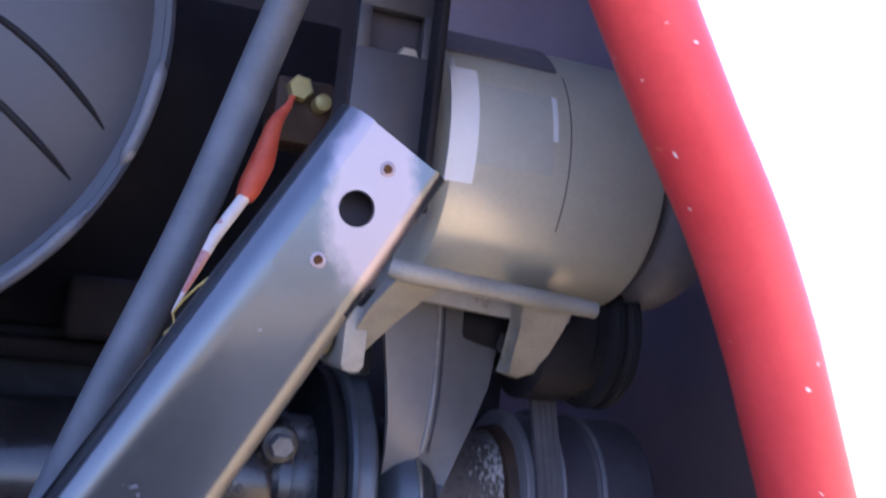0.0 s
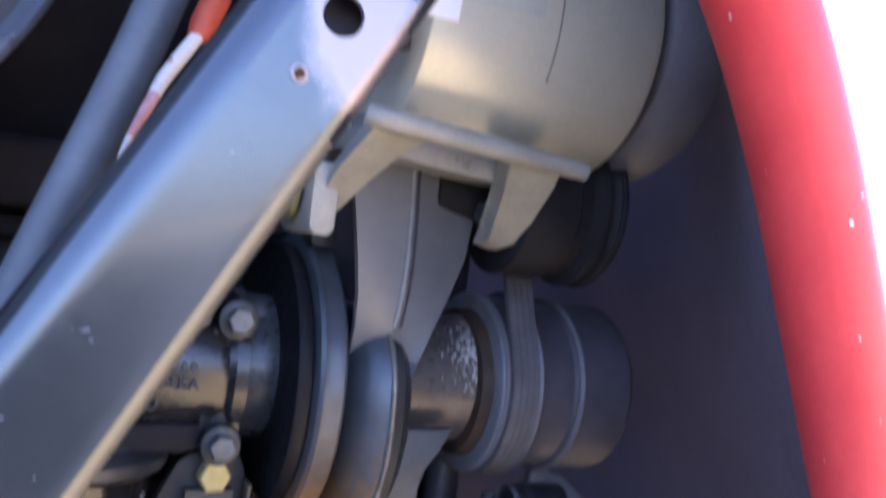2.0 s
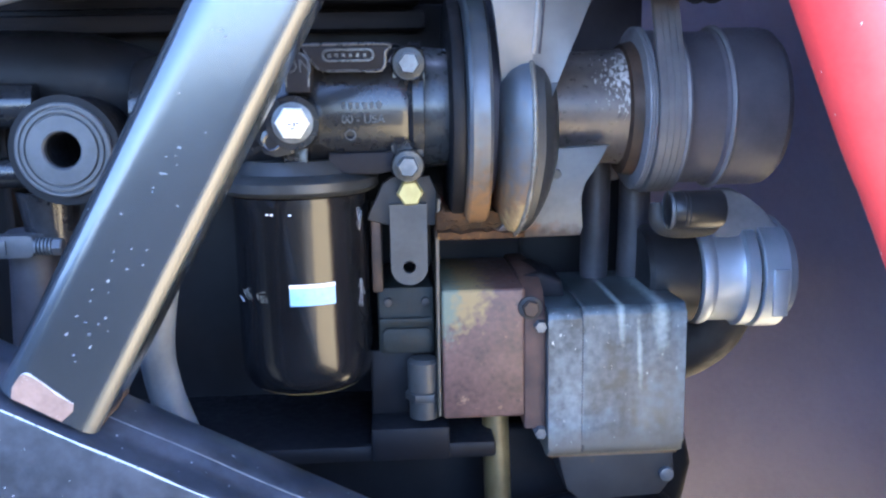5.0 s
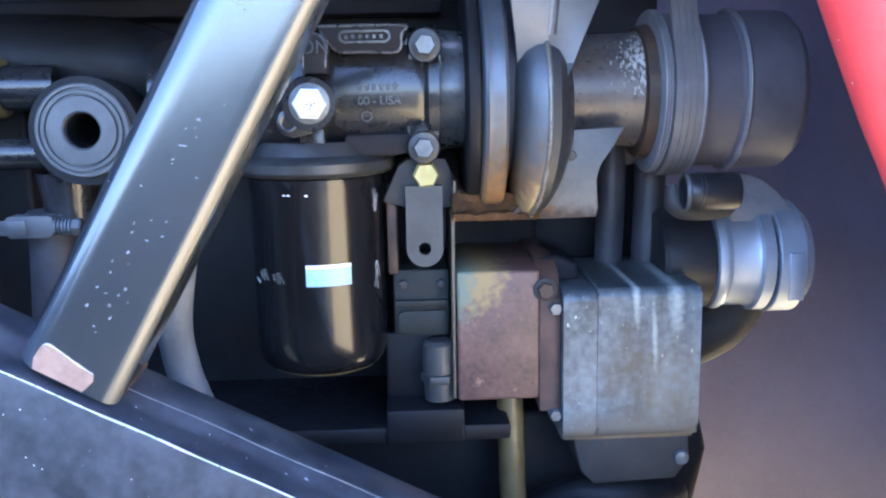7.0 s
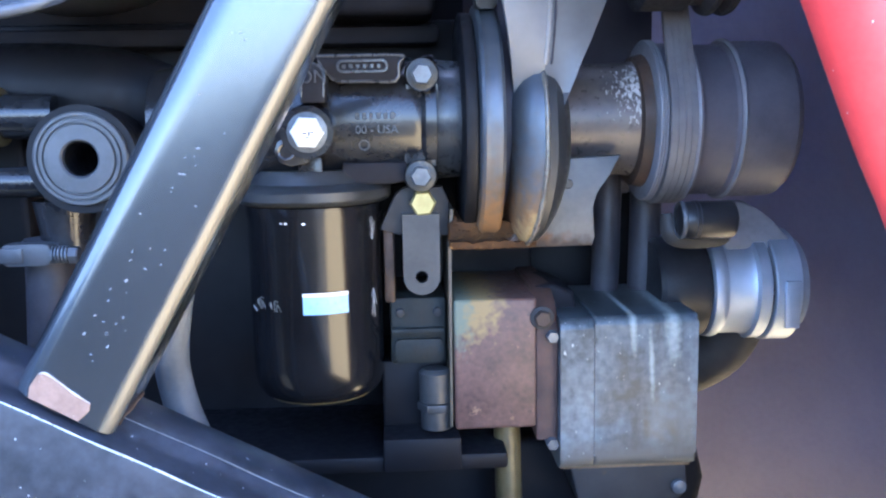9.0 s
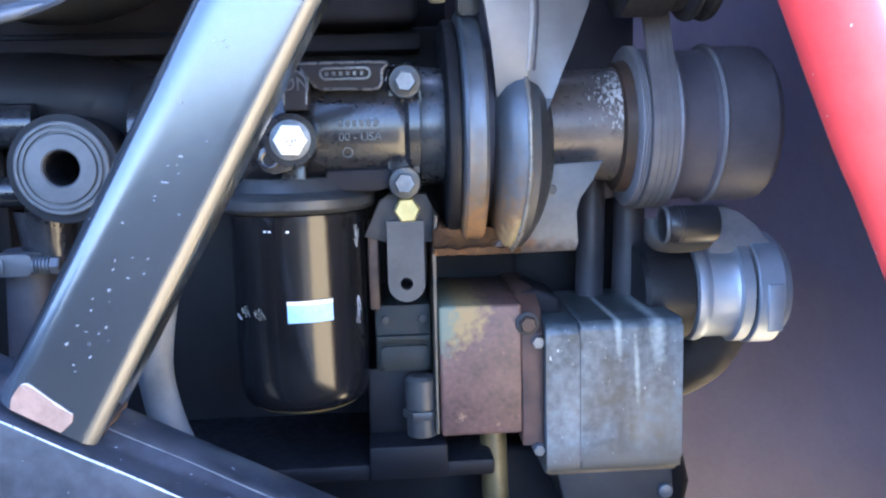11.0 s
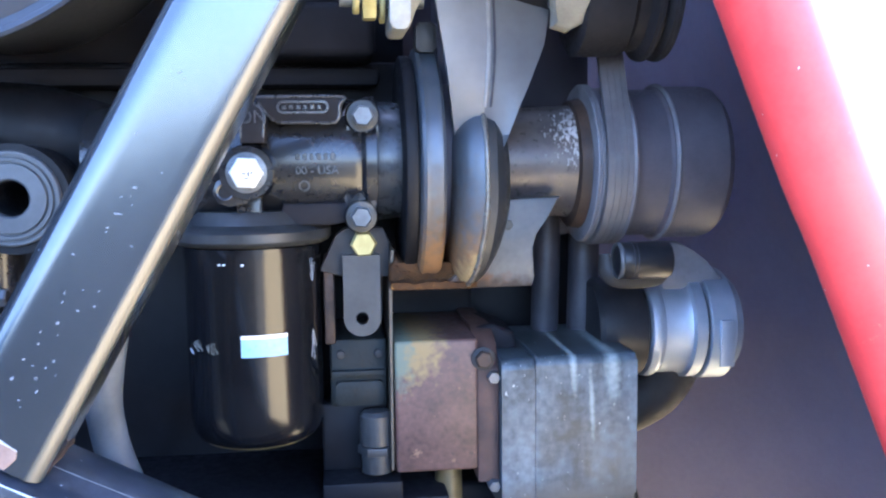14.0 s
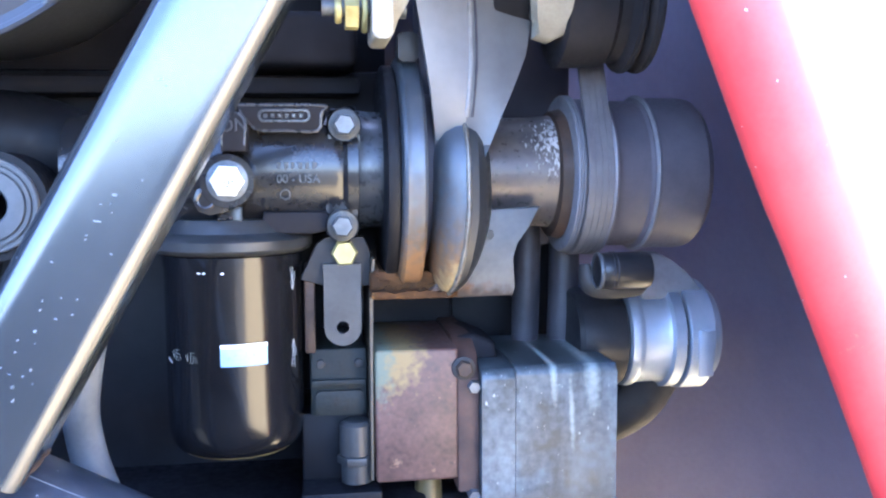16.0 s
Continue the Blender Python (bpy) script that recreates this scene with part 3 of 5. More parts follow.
# ---- sloping lower rail and the brace welded to it ----
RAIL_D, RAIL_N = Vector((0.887, 0, -0.461)), Vector((0.461, 0, 0.887))


def along(origin, d, nrm, outline, s0, s1, bevel=0.0):
    """A bar with the section outline (y, n) from s0 to s1 along d."""
    bm = bmesh.new()
    rows = [[bm.verts.new(Vector(origin) + d * s + Vector((0, y, 0)) + nrm * h) for y, h in outline] for s in (s0, s1)]
    k = len(outline)
    for i in range(k):
        bm.faces.new((rows[0][i], rows[0][(i + 1) % k], rows[1][(i + 1) % k], rows[1][i]))
    bm.faces.new(rows[0][::-1])
    bm.faces.new(rows[1])
    return bm


rail = thing("frame_rail", (-0.12, 0.50, 0.90), "dark blue-grey painted steel frame rail with scratches and spatter", "frame rail")
section = [(0.4804, -0.1709), (0.4804, -0.00267), (0.4809, -0.001282), (0.482, -0.0004272), (0.4836, 0), (0.4975, 0.001068), (0.5039, 0.003204), (0.5082, 0.006942), (0.5146, 0.009612), (0.537, 0.01068), (0.5445, 0.007476), (0.5477, 0), (0.5477, -0.1709)]
part("beam", along((-0.183, 0, 0.9905), RAIL_D, RAIL_N, section, -0.55, 0.66), RAIL_PAINT, rail)
# thin steel beads put the highlights of the edge and step into shape
part("edge_highlight", tube([Vector((-0.183, 0.4812, 0.9905)) + RAIL_D * s + RAIL_N * (-0.0012 + 0.0003 * math.sin(s * 90)) for s in np.linspace(-0.5, 0.6, 60)], 0.00055, 8, 2, lumps=0.9), STEEL, rail, "thin bright bead standing in for the highlight along the edge")
part("scratch_highlight", tube([Vector((-0.183, 0.5079, 0.9905)) + RAIL_D * s + RAIL_N * (0.0074 + 0.0003 * math.sin(s * 70)) for s in np.linspace(0.02, 0.5, 40)], 0.00042, 8, 2, lumps=1.0), DULL_STEEL, rail, "thin bead for a pale scratch and highlight along the step")

BRACE_A, BRACE_W = Vector((0.4932, 0, 0.8699)), Vector((0.8699, 0, -0.4932))
BRACE_0 = Vector((-0.0450, 0.511, 1.1695))
brace = thing("brace", (-0.14, 0.51, 1.0), "dark blue-grey painted steel brace, chipped, with a drilled upper end", "brace")


def brace_section(s0, s1, depth, half=0.030, r=0.0155, rr=0.0085, front=-0.024, fill=True, steps=28):
    """The channel of the brace: rounded front corners, sides to the given depth (one for each end)."""
    bm = bmesh.new()
    rows = []
    for i in range(steps + 1):
        t = i / steps
        s, dep = s0 + (s1 - s0) * t, depth[0] + (depth[1] - depth[0]) * t
        prof = [(-half, front + min(dep, 0.021))]
        prof += [(-half + r - r * math.cos(radians(a)), front + r - r * math.sin(radians(a))) for a in range(0, 91, 15)]
        if fill:
            flat = 2 * half - r - rr
            prof += [(-half + r + flat * w, front - 0.0002 * max(0.0, min(1.0, (s1 - s) / 0.04, (s - s0 - 0.022) / 0.03)) * 4 * w * (1 - w)) for w in (0.125, 0.25, 0.375, 0.5, 0.625, 0.75, 0.875)]
        prof += [(half - rr + rr * math.sin(radians(a)), front + rr - rr * math.cos(radians(a))) for a in range(0, 91, 15)]
        prof += [(half, front + dep)]
        inner = [(w * 0.88, y + 0.0032) for w, y in prof[::-1]]
        rows.append(([bm.verts.new(BRACE_0 + BRACE_A * s + BRACE_W * w + Vector((0, y, 0))) for w, y in prof],
                     [bm.verts.new(BRACE_0 + BRACE_A * s + BRACE_W * w + Vector((0, y, 0))) for w, y in inner]))
    m = len(rows[0][0])
    for (p, pi), (q, qi) in zip(rows, rows[1:]):
        for k in range(m - 1):
            if not fill and k == m // 2 - 1:
                continue
            bm.faces.new((p[k], p[k + 1], q[k + 1], q[k]))
            j = m - 2 - k
            bm.faces.new((pi[j], pi[j + 1], qi[j + 1], qi[j]))
        for a, b in ((0, m - 1), (m - 1, 0)):
            bm.faces.new((p[a], q[a], qi[b], pi[b]))
    for (p, pi) in (rows[0], rows[-1]):
        for k in range(m - 1):
            if not fill and k == m // 2 - 1:
                continue
            bm.faces.new((p[k], p[k + 1], pi[m - 2 - k], pi[m - 1 - k]))
    return bm


TIP, HOLE = 0.197, 0.1596
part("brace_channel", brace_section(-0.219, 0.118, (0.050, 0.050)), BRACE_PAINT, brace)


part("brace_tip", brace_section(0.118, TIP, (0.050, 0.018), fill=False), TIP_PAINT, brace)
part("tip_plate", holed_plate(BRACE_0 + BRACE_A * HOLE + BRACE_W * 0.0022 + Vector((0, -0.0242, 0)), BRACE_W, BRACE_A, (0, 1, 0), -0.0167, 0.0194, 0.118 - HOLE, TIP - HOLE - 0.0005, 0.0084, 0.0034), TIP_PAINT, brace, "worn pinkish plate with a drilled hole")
# black sheets behind the hole stand in for the channel's dark inside
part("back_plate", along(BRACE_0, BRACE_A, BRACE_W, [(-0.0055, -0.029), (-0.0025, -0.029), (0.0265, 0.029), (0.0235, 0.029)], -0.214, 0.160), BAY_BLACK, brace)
part("tip_shadow_plate", along(BRACE_0, BRACE_A, BRACE_W, [(-0.006, -0.025), (-0.004, -0.025), (-0.004, 0.025), (-0.006, 0.025)], 0.11, 0.190), BAY_BLACK, brace, "black sheet standing in for the dark inside of the channel")
for s, w in ((HOLE + 0.0232, 0.0030), (HOLE - 0.0290, 0.0016)):
    at = BRACE_0 + BRACE_A * s + BRACE_W * w + Vector((0, -0.0245, 0))
    dimple = part("spot_weld", lathe([(0, 0.0036), (-0.0004, 0.0031), (-0.0005, 0.0024), (0.0001, 0.0014), (0.0001, 0)], at, "y", 24), TIP_PRIMER, brace)
    part("rust_spot", lathe([(0, 0.0024), (-0.0010, 0.0018), (-0.0012, 0)], at, "y", 16, 0.0008), RUST, dimple)
foot = [BRACE_0 + BRACE_A * s + BRACE_W * w + Vector((0, y, 0)) for s, w, y in ((-0.2135, 0.0285, -0.015), (-0.2095, 0.030, -0.004), (-0.2075, 0.030, 0.010), (-0.207, 0.030, 0.022))]
part("weld_bead", tube(foot, 0.0016, 12, 8, lumps=0.8), BROWN_RUST, brace, "dark lumpy weld bead")
patch = slab([(-0.0185, -0.2185), (0.011, -0.2185), (0.0138, -0.2102), (0.0124, -0.2060), (0.002, -0.2047), (-0.0075, -0.2026), (-0.016, -0.2015), (-0.0195, -0.2044), (-0.0205, -0.2124)], -0.0006, 0.0, 0.0002, 1)
for q in patch.verts:
    q.co = BRACE_0 + BRACE_W * q.co.x + BRACE_A * q.co.z + Vector((0, -0.0241 + q.co.y, 0))
part("bare_patch", patch, BARE_PINK, brace, "bare pinkish patch where paint came off")
random.seed(23)
chips = bmesh.new()
for k in range(34):
    # chips and smears crowd towards the foot, lying across the brace
    cs, cw = -0.185 + abs(random.gauss(0, 0.09)), random.gauss(0.004, 0.008)
    if cs > 0.11 or abs(cw) > 0.0155:
        continue
    wide = random.uniform(0.0003, 0.0010) * (2.4 if random.random() < 0.18 else 1.0)
    high, slope = random.uniform(0.0003, 0.0009), random.uniform(0.1, 0.9)
    ring = [(cw + wide * math.cos(q) * random.uniform(0.3, 1.3), cs + high * math.sin(q) * random.uniform(0.3, 1.5) + slope * wide * math.cos(q)) for q in np.linspace(0, 5.4, 7)]
    lo = [chips.verts.new(BRACE_0 + BRACE_A * b + BRACE_W * a + Vector((0, -0.0240, 0))) for a, b in ring]
    hi = [chips.verts.new(BRACE_0 + BRACE_A * b + BRACE_W * a + Vector((0, -0.02475, 0))) for a, b in ring]
    chips.faces.new(hi)
    for q in range(7):
        chips.faces.new((lo[q], lo[(q + 1) % 7], hi[(q + 1) % 7], hi[q]))
tagged(part("chipped_paint", chips, CHIP_PALE, brace, "pale chipped paint flecks"), kind="stuff")
# the highlight on the patch's upper edge is laid on as a pale bead
patch_line = [BRACE_0 + BRACE_A * s + BRACE_W * w + Vector((0, -0.0248, 0)) for w, s in ((0.0124, -0.2060), (0.002, -0.2047), (-0.0075, -0.2026), (-0.016, -0.2015), (-0.0190, -0.2033))]
part("patch_edge", tube(patch_line, [0.0002, 0.0005, 0.0003, 0.0005, 0.0002], 8, 5, lumps=0.6), SCALE_GREY, brace, "pale bead standing in for the highlight on the patch's top edge")

# ---- engine block behind everything ----
block = thing("engine_block", (-0.15, 0.9, 0.80), "black painted cast iron engine block with ribs and ledges", "engine")
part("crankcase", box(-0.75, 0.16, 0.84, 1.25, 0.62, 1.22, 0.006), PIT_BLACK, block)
part("cylinder_head", box(-0.75, 0.10, 0.86, 1.22, 1.216, 1.50, 0.003), BLOCK_DARK, block)
part("ledge", box(-0.75, 0.075, 0.808, 0.87, 1.196, 1.213, 0.006), BLOCK_DARK, block)
part("upper_cover", box(-0.09, 0.07, 0.765, 0.86, 1.217, 1.262, 0.008, 3), BLOCK_DARK, block)
for k in range(5):
    x = -0.56 + k * 0.088
    part("rib", box(x, x + 0.008, 0.805, 0.845, 0.90, 1.17, 0.003), BLOCK_DARK, block)
part("timing_cover", slab(rounded(0.125, 0.26, 1.062, 1.30, 0.02), 0.80, 0.845, 0.006), BAY_BLACK, block)
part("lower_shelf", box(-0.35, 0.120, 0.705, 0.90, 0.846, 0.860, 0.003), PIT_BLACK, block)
# box added out of sight behind the pump to darken the wall beside it
part("hidden_light_block", box(0.15, 0.32, 0.90, 1.36, 0.342, 0.945, 0.03, 4), PIT_BLACK, block)
# two black masses added so the depths behind the hoses and below stay dark
part("hose_gap_fill", box(0.155, 0.282, 0.862, 0.92, 0.90, 1.075, 0.008, 3), PIT_BLACK, block)
part("dark_under_fill", slab([(-0.62, 0.845), (0.30, 0.845), (0.31, 0.80), (0.27, 0.60), (-0.56, 0.60), (-0.62, 0.66)], 0.775, 1.20, 0.010, 3), PIT_BLACK, block)

# ---- side casting with a flanged port ----
casting = thing("manifold_casting", (-0.22, 0.74, 1.10), "black cast iron coolant manifold with an open flanged port", "manifold")
part("shoulder", tube([(-0.42, 0.77, 1.155), (-0.30, 0.765, 1.16), (-0.20, 0.765, 1.155), (-0.13, 0.78, 1.135)], [0.036, 0.038, 0.040, 0.034], 28, 8), PIT_BLACK, casting)
part("port_body", lathe([(0.055, 0), (0.050, 0.0120), (-0.016, 0.0128), (-0.020, 0.0135), (-0.020, 0.040), (0.03, 0.038), (0.07, 0.036), (0.07, 0)], (-0.196, 0.70, 1.108), "y", 40), PIT_BLACK, casting)
port = part("port_flange", lathe([(0.012, 0.0345), (0.0, 0.0345), (-0.001, 0.0335), (-0.001, 0.0315), (0.001, 0.031), (0.001, 0.0298), (-0.0015, 0.0292), (-0.0015, 0.0272), (0.0005, 0.0268), (0.0005, 0.0258), (-0.002, 0.025), (-0.0022, 0.0145), (-0.001, 0.0132), (0.004, 0.0128)], (-0.196, 0.677, 1.1085), "y", 56), FLANGE_GREY, casting, "dull grey ringed flange")
for z, r in ((1.140, 0.017), (1.090, 0.012)):
    part("pipe", tube([(-0.46, 0.72, z), (-0.36, 0.715, z), (-0.262, 0.712, z), (-0.225, 0.715, z)], r, 24, 6), BLACK_CAST, casting)
part("collar", lathe(solid(0, 0.016, 0.0225, 0.002), (-0.279, 0.712, 1.140), "x", 32), BRASS_PIPE, casting, "dull brass collar")
part("lower_neck", lathe([(0, 0), (0, 0.021), (0.02, 0.020), (0.045, 0.024), (0.045, 0)], (-0.225, 0.72, 1.03), "z", 32), BLACK_CAST, casting)

coolant_hose = thing("coolant_hose", (-0.238, 0.715, 0.85), "dark grey rubber coolant hose hanging from the manifold", "hose")
part("hose_body", tube([(-0.238, 0.715, 1.045), (-0.240, 0.715, 1.00), (-0.243, 0.715, 0.95), (-0.25, 0.72, 0.88), (-0.27, 0.74, 0.80)], 0.0185, 24, 8), RUBBER, coolant_hose)
clamp = thing("hose_clamp", (-0.23, 0.69, 1.036), "bright steel worm-drive hose clamp round the coolant hose", "hose clamp")
part("band", lathe([(-0.007, 0.0188), (-0.007, 0.0202), (0.007, 0.0202), (0.007, 0.0188)], (-0.238, 0.715, 1.037), "z", 36), DULL_STEEL, clamp)
part("worm_housing", slab(rounded(-0.262, -0.226, 1.029, 1.0455, 0.004), 0.683, 0.696, 0.0015), FLANGE_GREY, clamp)
part("strap_end", box(-0.268, -0.246, 0.6815, 0.6835, 1.0315, 1.0425, 0.0006), FLANGE_GREY, clamp)
part("screw", tube([(-0.230, 0.688, 1.0365), (-0.220, 0.688, 1.0365), (-0.212, 0.688, 1.036)], 0.0052, 14, 5), FLANGE_GREY, clamp)
part("screw_head", hex_head((-0.213, 0.688, 1.036), "x", 0.012, 0.007), FLANGE_GREY, clamp)
for k in range(5):
    part("thread", lathe(solid(0, 0.0014, 0.0068, 0.0004), (-0.2255 + k * 0.0026, 0.6875, 1.0365), "x", 18), DULL_STEEL, clamp)

# ---- filter housing ----
housing = thing("filter_housing", (-0.02, 0.745, 1.08), "black cast iron oil filter housing with raised casting marks", "filter housing")
part("barrel", lathe([(-0.13, 0), (-0.13, 0.044), (-0.10, 0.050), (0.028, 0.0515), (0.072, 0.0515), (0.078, 0.050), (0.082, 0.0535), (0.090, 0.0535), (0.091, 0.050), (0.091, 0)], (-0.024, 0.745, 1.130), "x", 64, 0.0006), BLACK_CAST, housing)
part("neck", lathe([(0, 0), (0, 0.047), (0.002, 0.048), (0.020, 0.0465), (0.022, 0.044), (0.026, 0.044), (0.027, 0.040), (0.034, 0.040), (0.034, 0)], (0.066, 0.745, 1.131), "x", 56), CAST_HIGHLIGHT_GREY, housing)
# web and pad faces are darkened as recesses, their borders lightened as lit edges
part("top_web", slab([(-0.026, 1.1815), (0.043, 1.1810), (0.041, 1.175), (0.036, 1.160), (-0.008, 1.160), (-0.016, 1.166), (-0.022, 1.176)], 0.688, 0.742, 0.002), BLOCK_DARK, housing)
part("bottom_web", slab([(-0.006, 1.100), (0.042, 1.100), (0.045, 1.086), (0.030, 1.083), (-0.010, 1.084)], 0.698, 0.742, 0.002), BLOCK_DARK, housing)
part("web_border", tube([(-0.0245, 0.6885, 1.1800), (0.008, 0.6882, 1.1802), (0.0410, 0.6885, 1.1796), (0.0385, 0.6885, 1.1740), (0.0355, 0.6885, 1.1612), (0.012, 0.6882, 1.1612), (-0.0075, 0.6885, 1.1615), (-0.0155, 0.6885, 1.1675), (-0.0215, 0.6885, 1.1765)], 0.0011, 8, 4), CAST_HIGHLIGHT_GREY, housing)
part("pad_border", tube([(-0.0335, 0.6765, 1.150), (-0.0335, 0.6765, 1.165), (-0.0308, 0.6765, 1.1715), (-0.025, 0.6765, 1.1742), (-0.0192, 0.6765, 1.1715), (-0.0167, 0.6765, 1.165), (-0.0174, 0.6765, 1.150)], 0.0010, 8, 4), CAST_HIGHLIGHT_GREY, housing)
ring_out, ring_in = rounded(-0.008, 0.0305, 1.1675, 1.1770, 0.0046), rounded(-0.0062, 0.0287, 1.1692, 1.1753, 0.003)
slot = bmesh.new()
vo = [[slot.verts.new((x, y, z)) for x, z in o] for o, y in ((ring_out, 0.6882), (ring_out, 0.6862), (ring_in, 0.6862), (ring_in, 0.6884))]
for p, q in zip(vo, vo[1:]):
    for k in range(len(p)):
        slot.faces.new((p[k], p[(k + 1) % len(p)], q[(k + 1) % len(p)], q[k]))
part("raised_oval", slot, CAST_HIGHLIGHT_GREY, housing)
for k in range(6):
    part("mark_bar", box(-0.004 + k * 0.0052, -0.001 + k * 0.0052, 0.6872, 0.6885, 1.1705, 1.1738, 0.0003, 1), CAST_HIGHLIGHT_GREY, housing)
for x, z in ((0.0555, 1.1655), (0.0530, 1.0895)):
    boss = part("boss", lathe([(0.075, 0.0145), (0.010, 0.0135), (0.002, 0.0125), (0, 0.0118), (0, 0)], (x, 0.690, z), "y", 32), BLACK_CAST, housing)
    bolt("hex_bolt", (x, 0.690, z), (0, -1, 0), 0.0145, 0.0085, DULL_STEEL, housing, turn=8, washer_mat=FLANGE_DARK)
    part("boss_arm", slab(rounded(x - 0.012, x + 0.012, min(z, 1.13), max(z, 1.13), 0.004), 0.700, 0.745, 0.002), BLACK_CAST, housing)
pad = part("round_pad", slab([(-0.0345, 1.146), (-0.0345, 1.166), (-0.0315, 1.1725), (-0.025, 1.1755), (-0.0185, 1.1725), (-0.0155, 1.166), (-0.0165, 1.146)], 0.676, 0.735, 0.0015), BLOCK_DARK, housing)
letters("cast_letters", "ON", (-0.0250, 0.6757, 1.1645), 0.0134, 0.0014, CAST_HIGHLIGHT_GREY, housing)
main_boss = part("main_boss", lathe([(0.08, 0.0225), (0.012, 0.0212), (0.003, 0.0203), (0, 0.0194), (0, 0.0155), (0.0015, 0.0145), (0.0015, 0)], (-0.0305, 0.675, 1.1245), "y", 48), BLACK_CAST, housing)
part("side_lug", slab([(-0.030 + 0.0, 1.102), (-0.044, 1.099), (-0.0525, 1.102), (-0.0565, 1.110), (-0.0535, 1.118), (-0.045, 1.123), (-0.035, 1.125)], 0.681, 0.735, 0.0015), BLACK_CAST, housing)
part("lug_eye", lathe([(0.003, 0.0075), (-0.0012, 0.0072), (-0.0015, 0.0062), (-0.0008, 0.0048), (0.004, 0.0044), (0.004, 0)], (-0.0468, 0.6808, 1.1105), "y", 28), BLACK_CAST, housing)
bolt("capped_bolt", (-0.0300, 0.676, 1.1245), (0, -1, 0), 0.0212, 0.010, WHITE_BOLT, housing, turn=12, label="bright white-capped hex bolt")
for dx, dz, w, h in ((-0.003, -0.001, 0.0032, 0.0010), (0.0012, -0.0026, 0.0012, 0.0034), (0.0030, -0.0005, 0.0024, 0.0011), (-0.001, -0.0042, 0.0028, 0.0010)):
    part("mark_bar", box(-0.030 + dx, -0.030 + dx + w, 0.6655, 0.6672, 1.1245 + dz, 1.1245 + dz + h, 0.0002, 1), MID_GREY, housing)
part("stem", slab(rounded(-0.0395, -0.0215, 1.074, 1.106, 0.003), 0.690, 0.74, 0.002), BLACK_CAST, housing)
for k, w in enumerate((0.0032, 0.0032, 0.0026, 0.0032, 0.003, 0.0034)):
    part("mark_bar", box(0.0045 + k * 0.0053, 0.0045 + k * 0.0053 + w, 0.6924, 0.6975, 1.1330, 1.1380, 0.0006, 1), CAST_HIGHLIGHT_GREY, housing)
letters("cast_letters", "00 - USA", (0.0205, 0.6932, 1.1250), 0.0088, 0.0014, CAST_HIGHLIGHT_GREY, housing)
part("mark_ring", lathe([(0.002, 0.0042), (-0.0006, 0.0040), (-0.0006, 0.0032), (0.002, 0.0030)], (0.0105, 0.6945, 1.1135), "y", 24), CAST_HIGHLIGHT_GREY, housing)
part("filter_flange", lathe([(0, 0), (0, 0.0575), (0.0015, 0.0605), (0.004, 0.0625), (0.0105, 0.0625), (0.0130, 0.0600), (0.016, 0.052), (0.026, 0.046), (0.026, 0)], (-0.033, 0.735, 1.0685), "z", 64), FLANGE_DARK, housing)

# ---- oil filter ----
FX, FY, FR = -0.033, 0.735, 0.0535
oil_filter = thing("oil_filter", (FX, FY, 0.905), "glossy black spin-on oil filter with a pale blue label", "oil filter")
part("canister", lathe([(0.006, 0), (0.006, 0.040), (0.0065, 0.0435), (0.0085, 0.0472), (0.012, 0.0498), (0.017, 0.0518), (0.024, 0.0530), (0.034, FR), (0.150, FR), (0.154, 0.0545), (0.162, 0.0545), (0.163, 0.050), (0.163, 0)], (FX, FY, 0.905), "z", 96), BLACK_GLOSS, oil_filter)
# brass stands in for the golden ground mirrored along the rim
part("base_rim", lathe([(0.0058, 0.0395), (0.0050, 0.0415), (0.0056, 0.0432), (0.0068, 0.0438), (0.0075, 0.0430)], (FX, FY, 0.905), "z", 72), BRASS_PIPE, oil_filter, "thin bottom rim, its golden reflection put in as dull brass")


def wrapped(a0, a1, z0, z1, lift=0.00035, r=FR):
    """A patch of print on the canister between two angles (degrees, 0 facing -y, growing to +x)."""
    bm = bmesh.new()
    k = max(2, int(abs(a1 - a0) / 3) + 1)
    rows = []
    for i in range(k + 1):
        a = radians(a0 + (a1 - a0) * i / k)
        p = (FX + math.sin(a) * (r + lift), FY - math.cos(a) * (r + lift))
        rows.append((bm.verts.new((*p, z0)), bm.verts.new((*p, z1))))
    for p, q in zip(rows, rows[1:]):
        bm.faces.new((p[0], q[0], q[1], p[1]))
    return bm


paper = part("label", wrapped(-7, 31, 0.9855, 1.0020), LABEL_BLUE, oil_filter, "pale blue label with a white edge")
part("label_edge", wrapped(-7, 31, 0.9995, 1.0022, 0.0006), LABEL_WHITE, paper)


def stroke(a0, z0, a1, z1, w=0.0005, lift=0.0004):
    """A thin printed stroke on the canister from one angle and height to another."""
    bm = bmesh.new()
    pts = []
    for i in range(5):
        a, z = radians(a0 + (a1 - a0) * i / 4), z0 + (z1 - z0) * i / 4
        pts.append((FX + math.sin(a) * (FR + lift), FY - math.cos(a) * (FR + lift), z))
    return tube(pts, w, 6, 2, bm=bm)


for a, z in ((-24, 1.0555), (-20, 1.0555), (-5, 1.055)):
    part("print_bar", wrapped(a, a + 2.4, z, z + 0.0040), LABEL_WHITE, oil_filter)
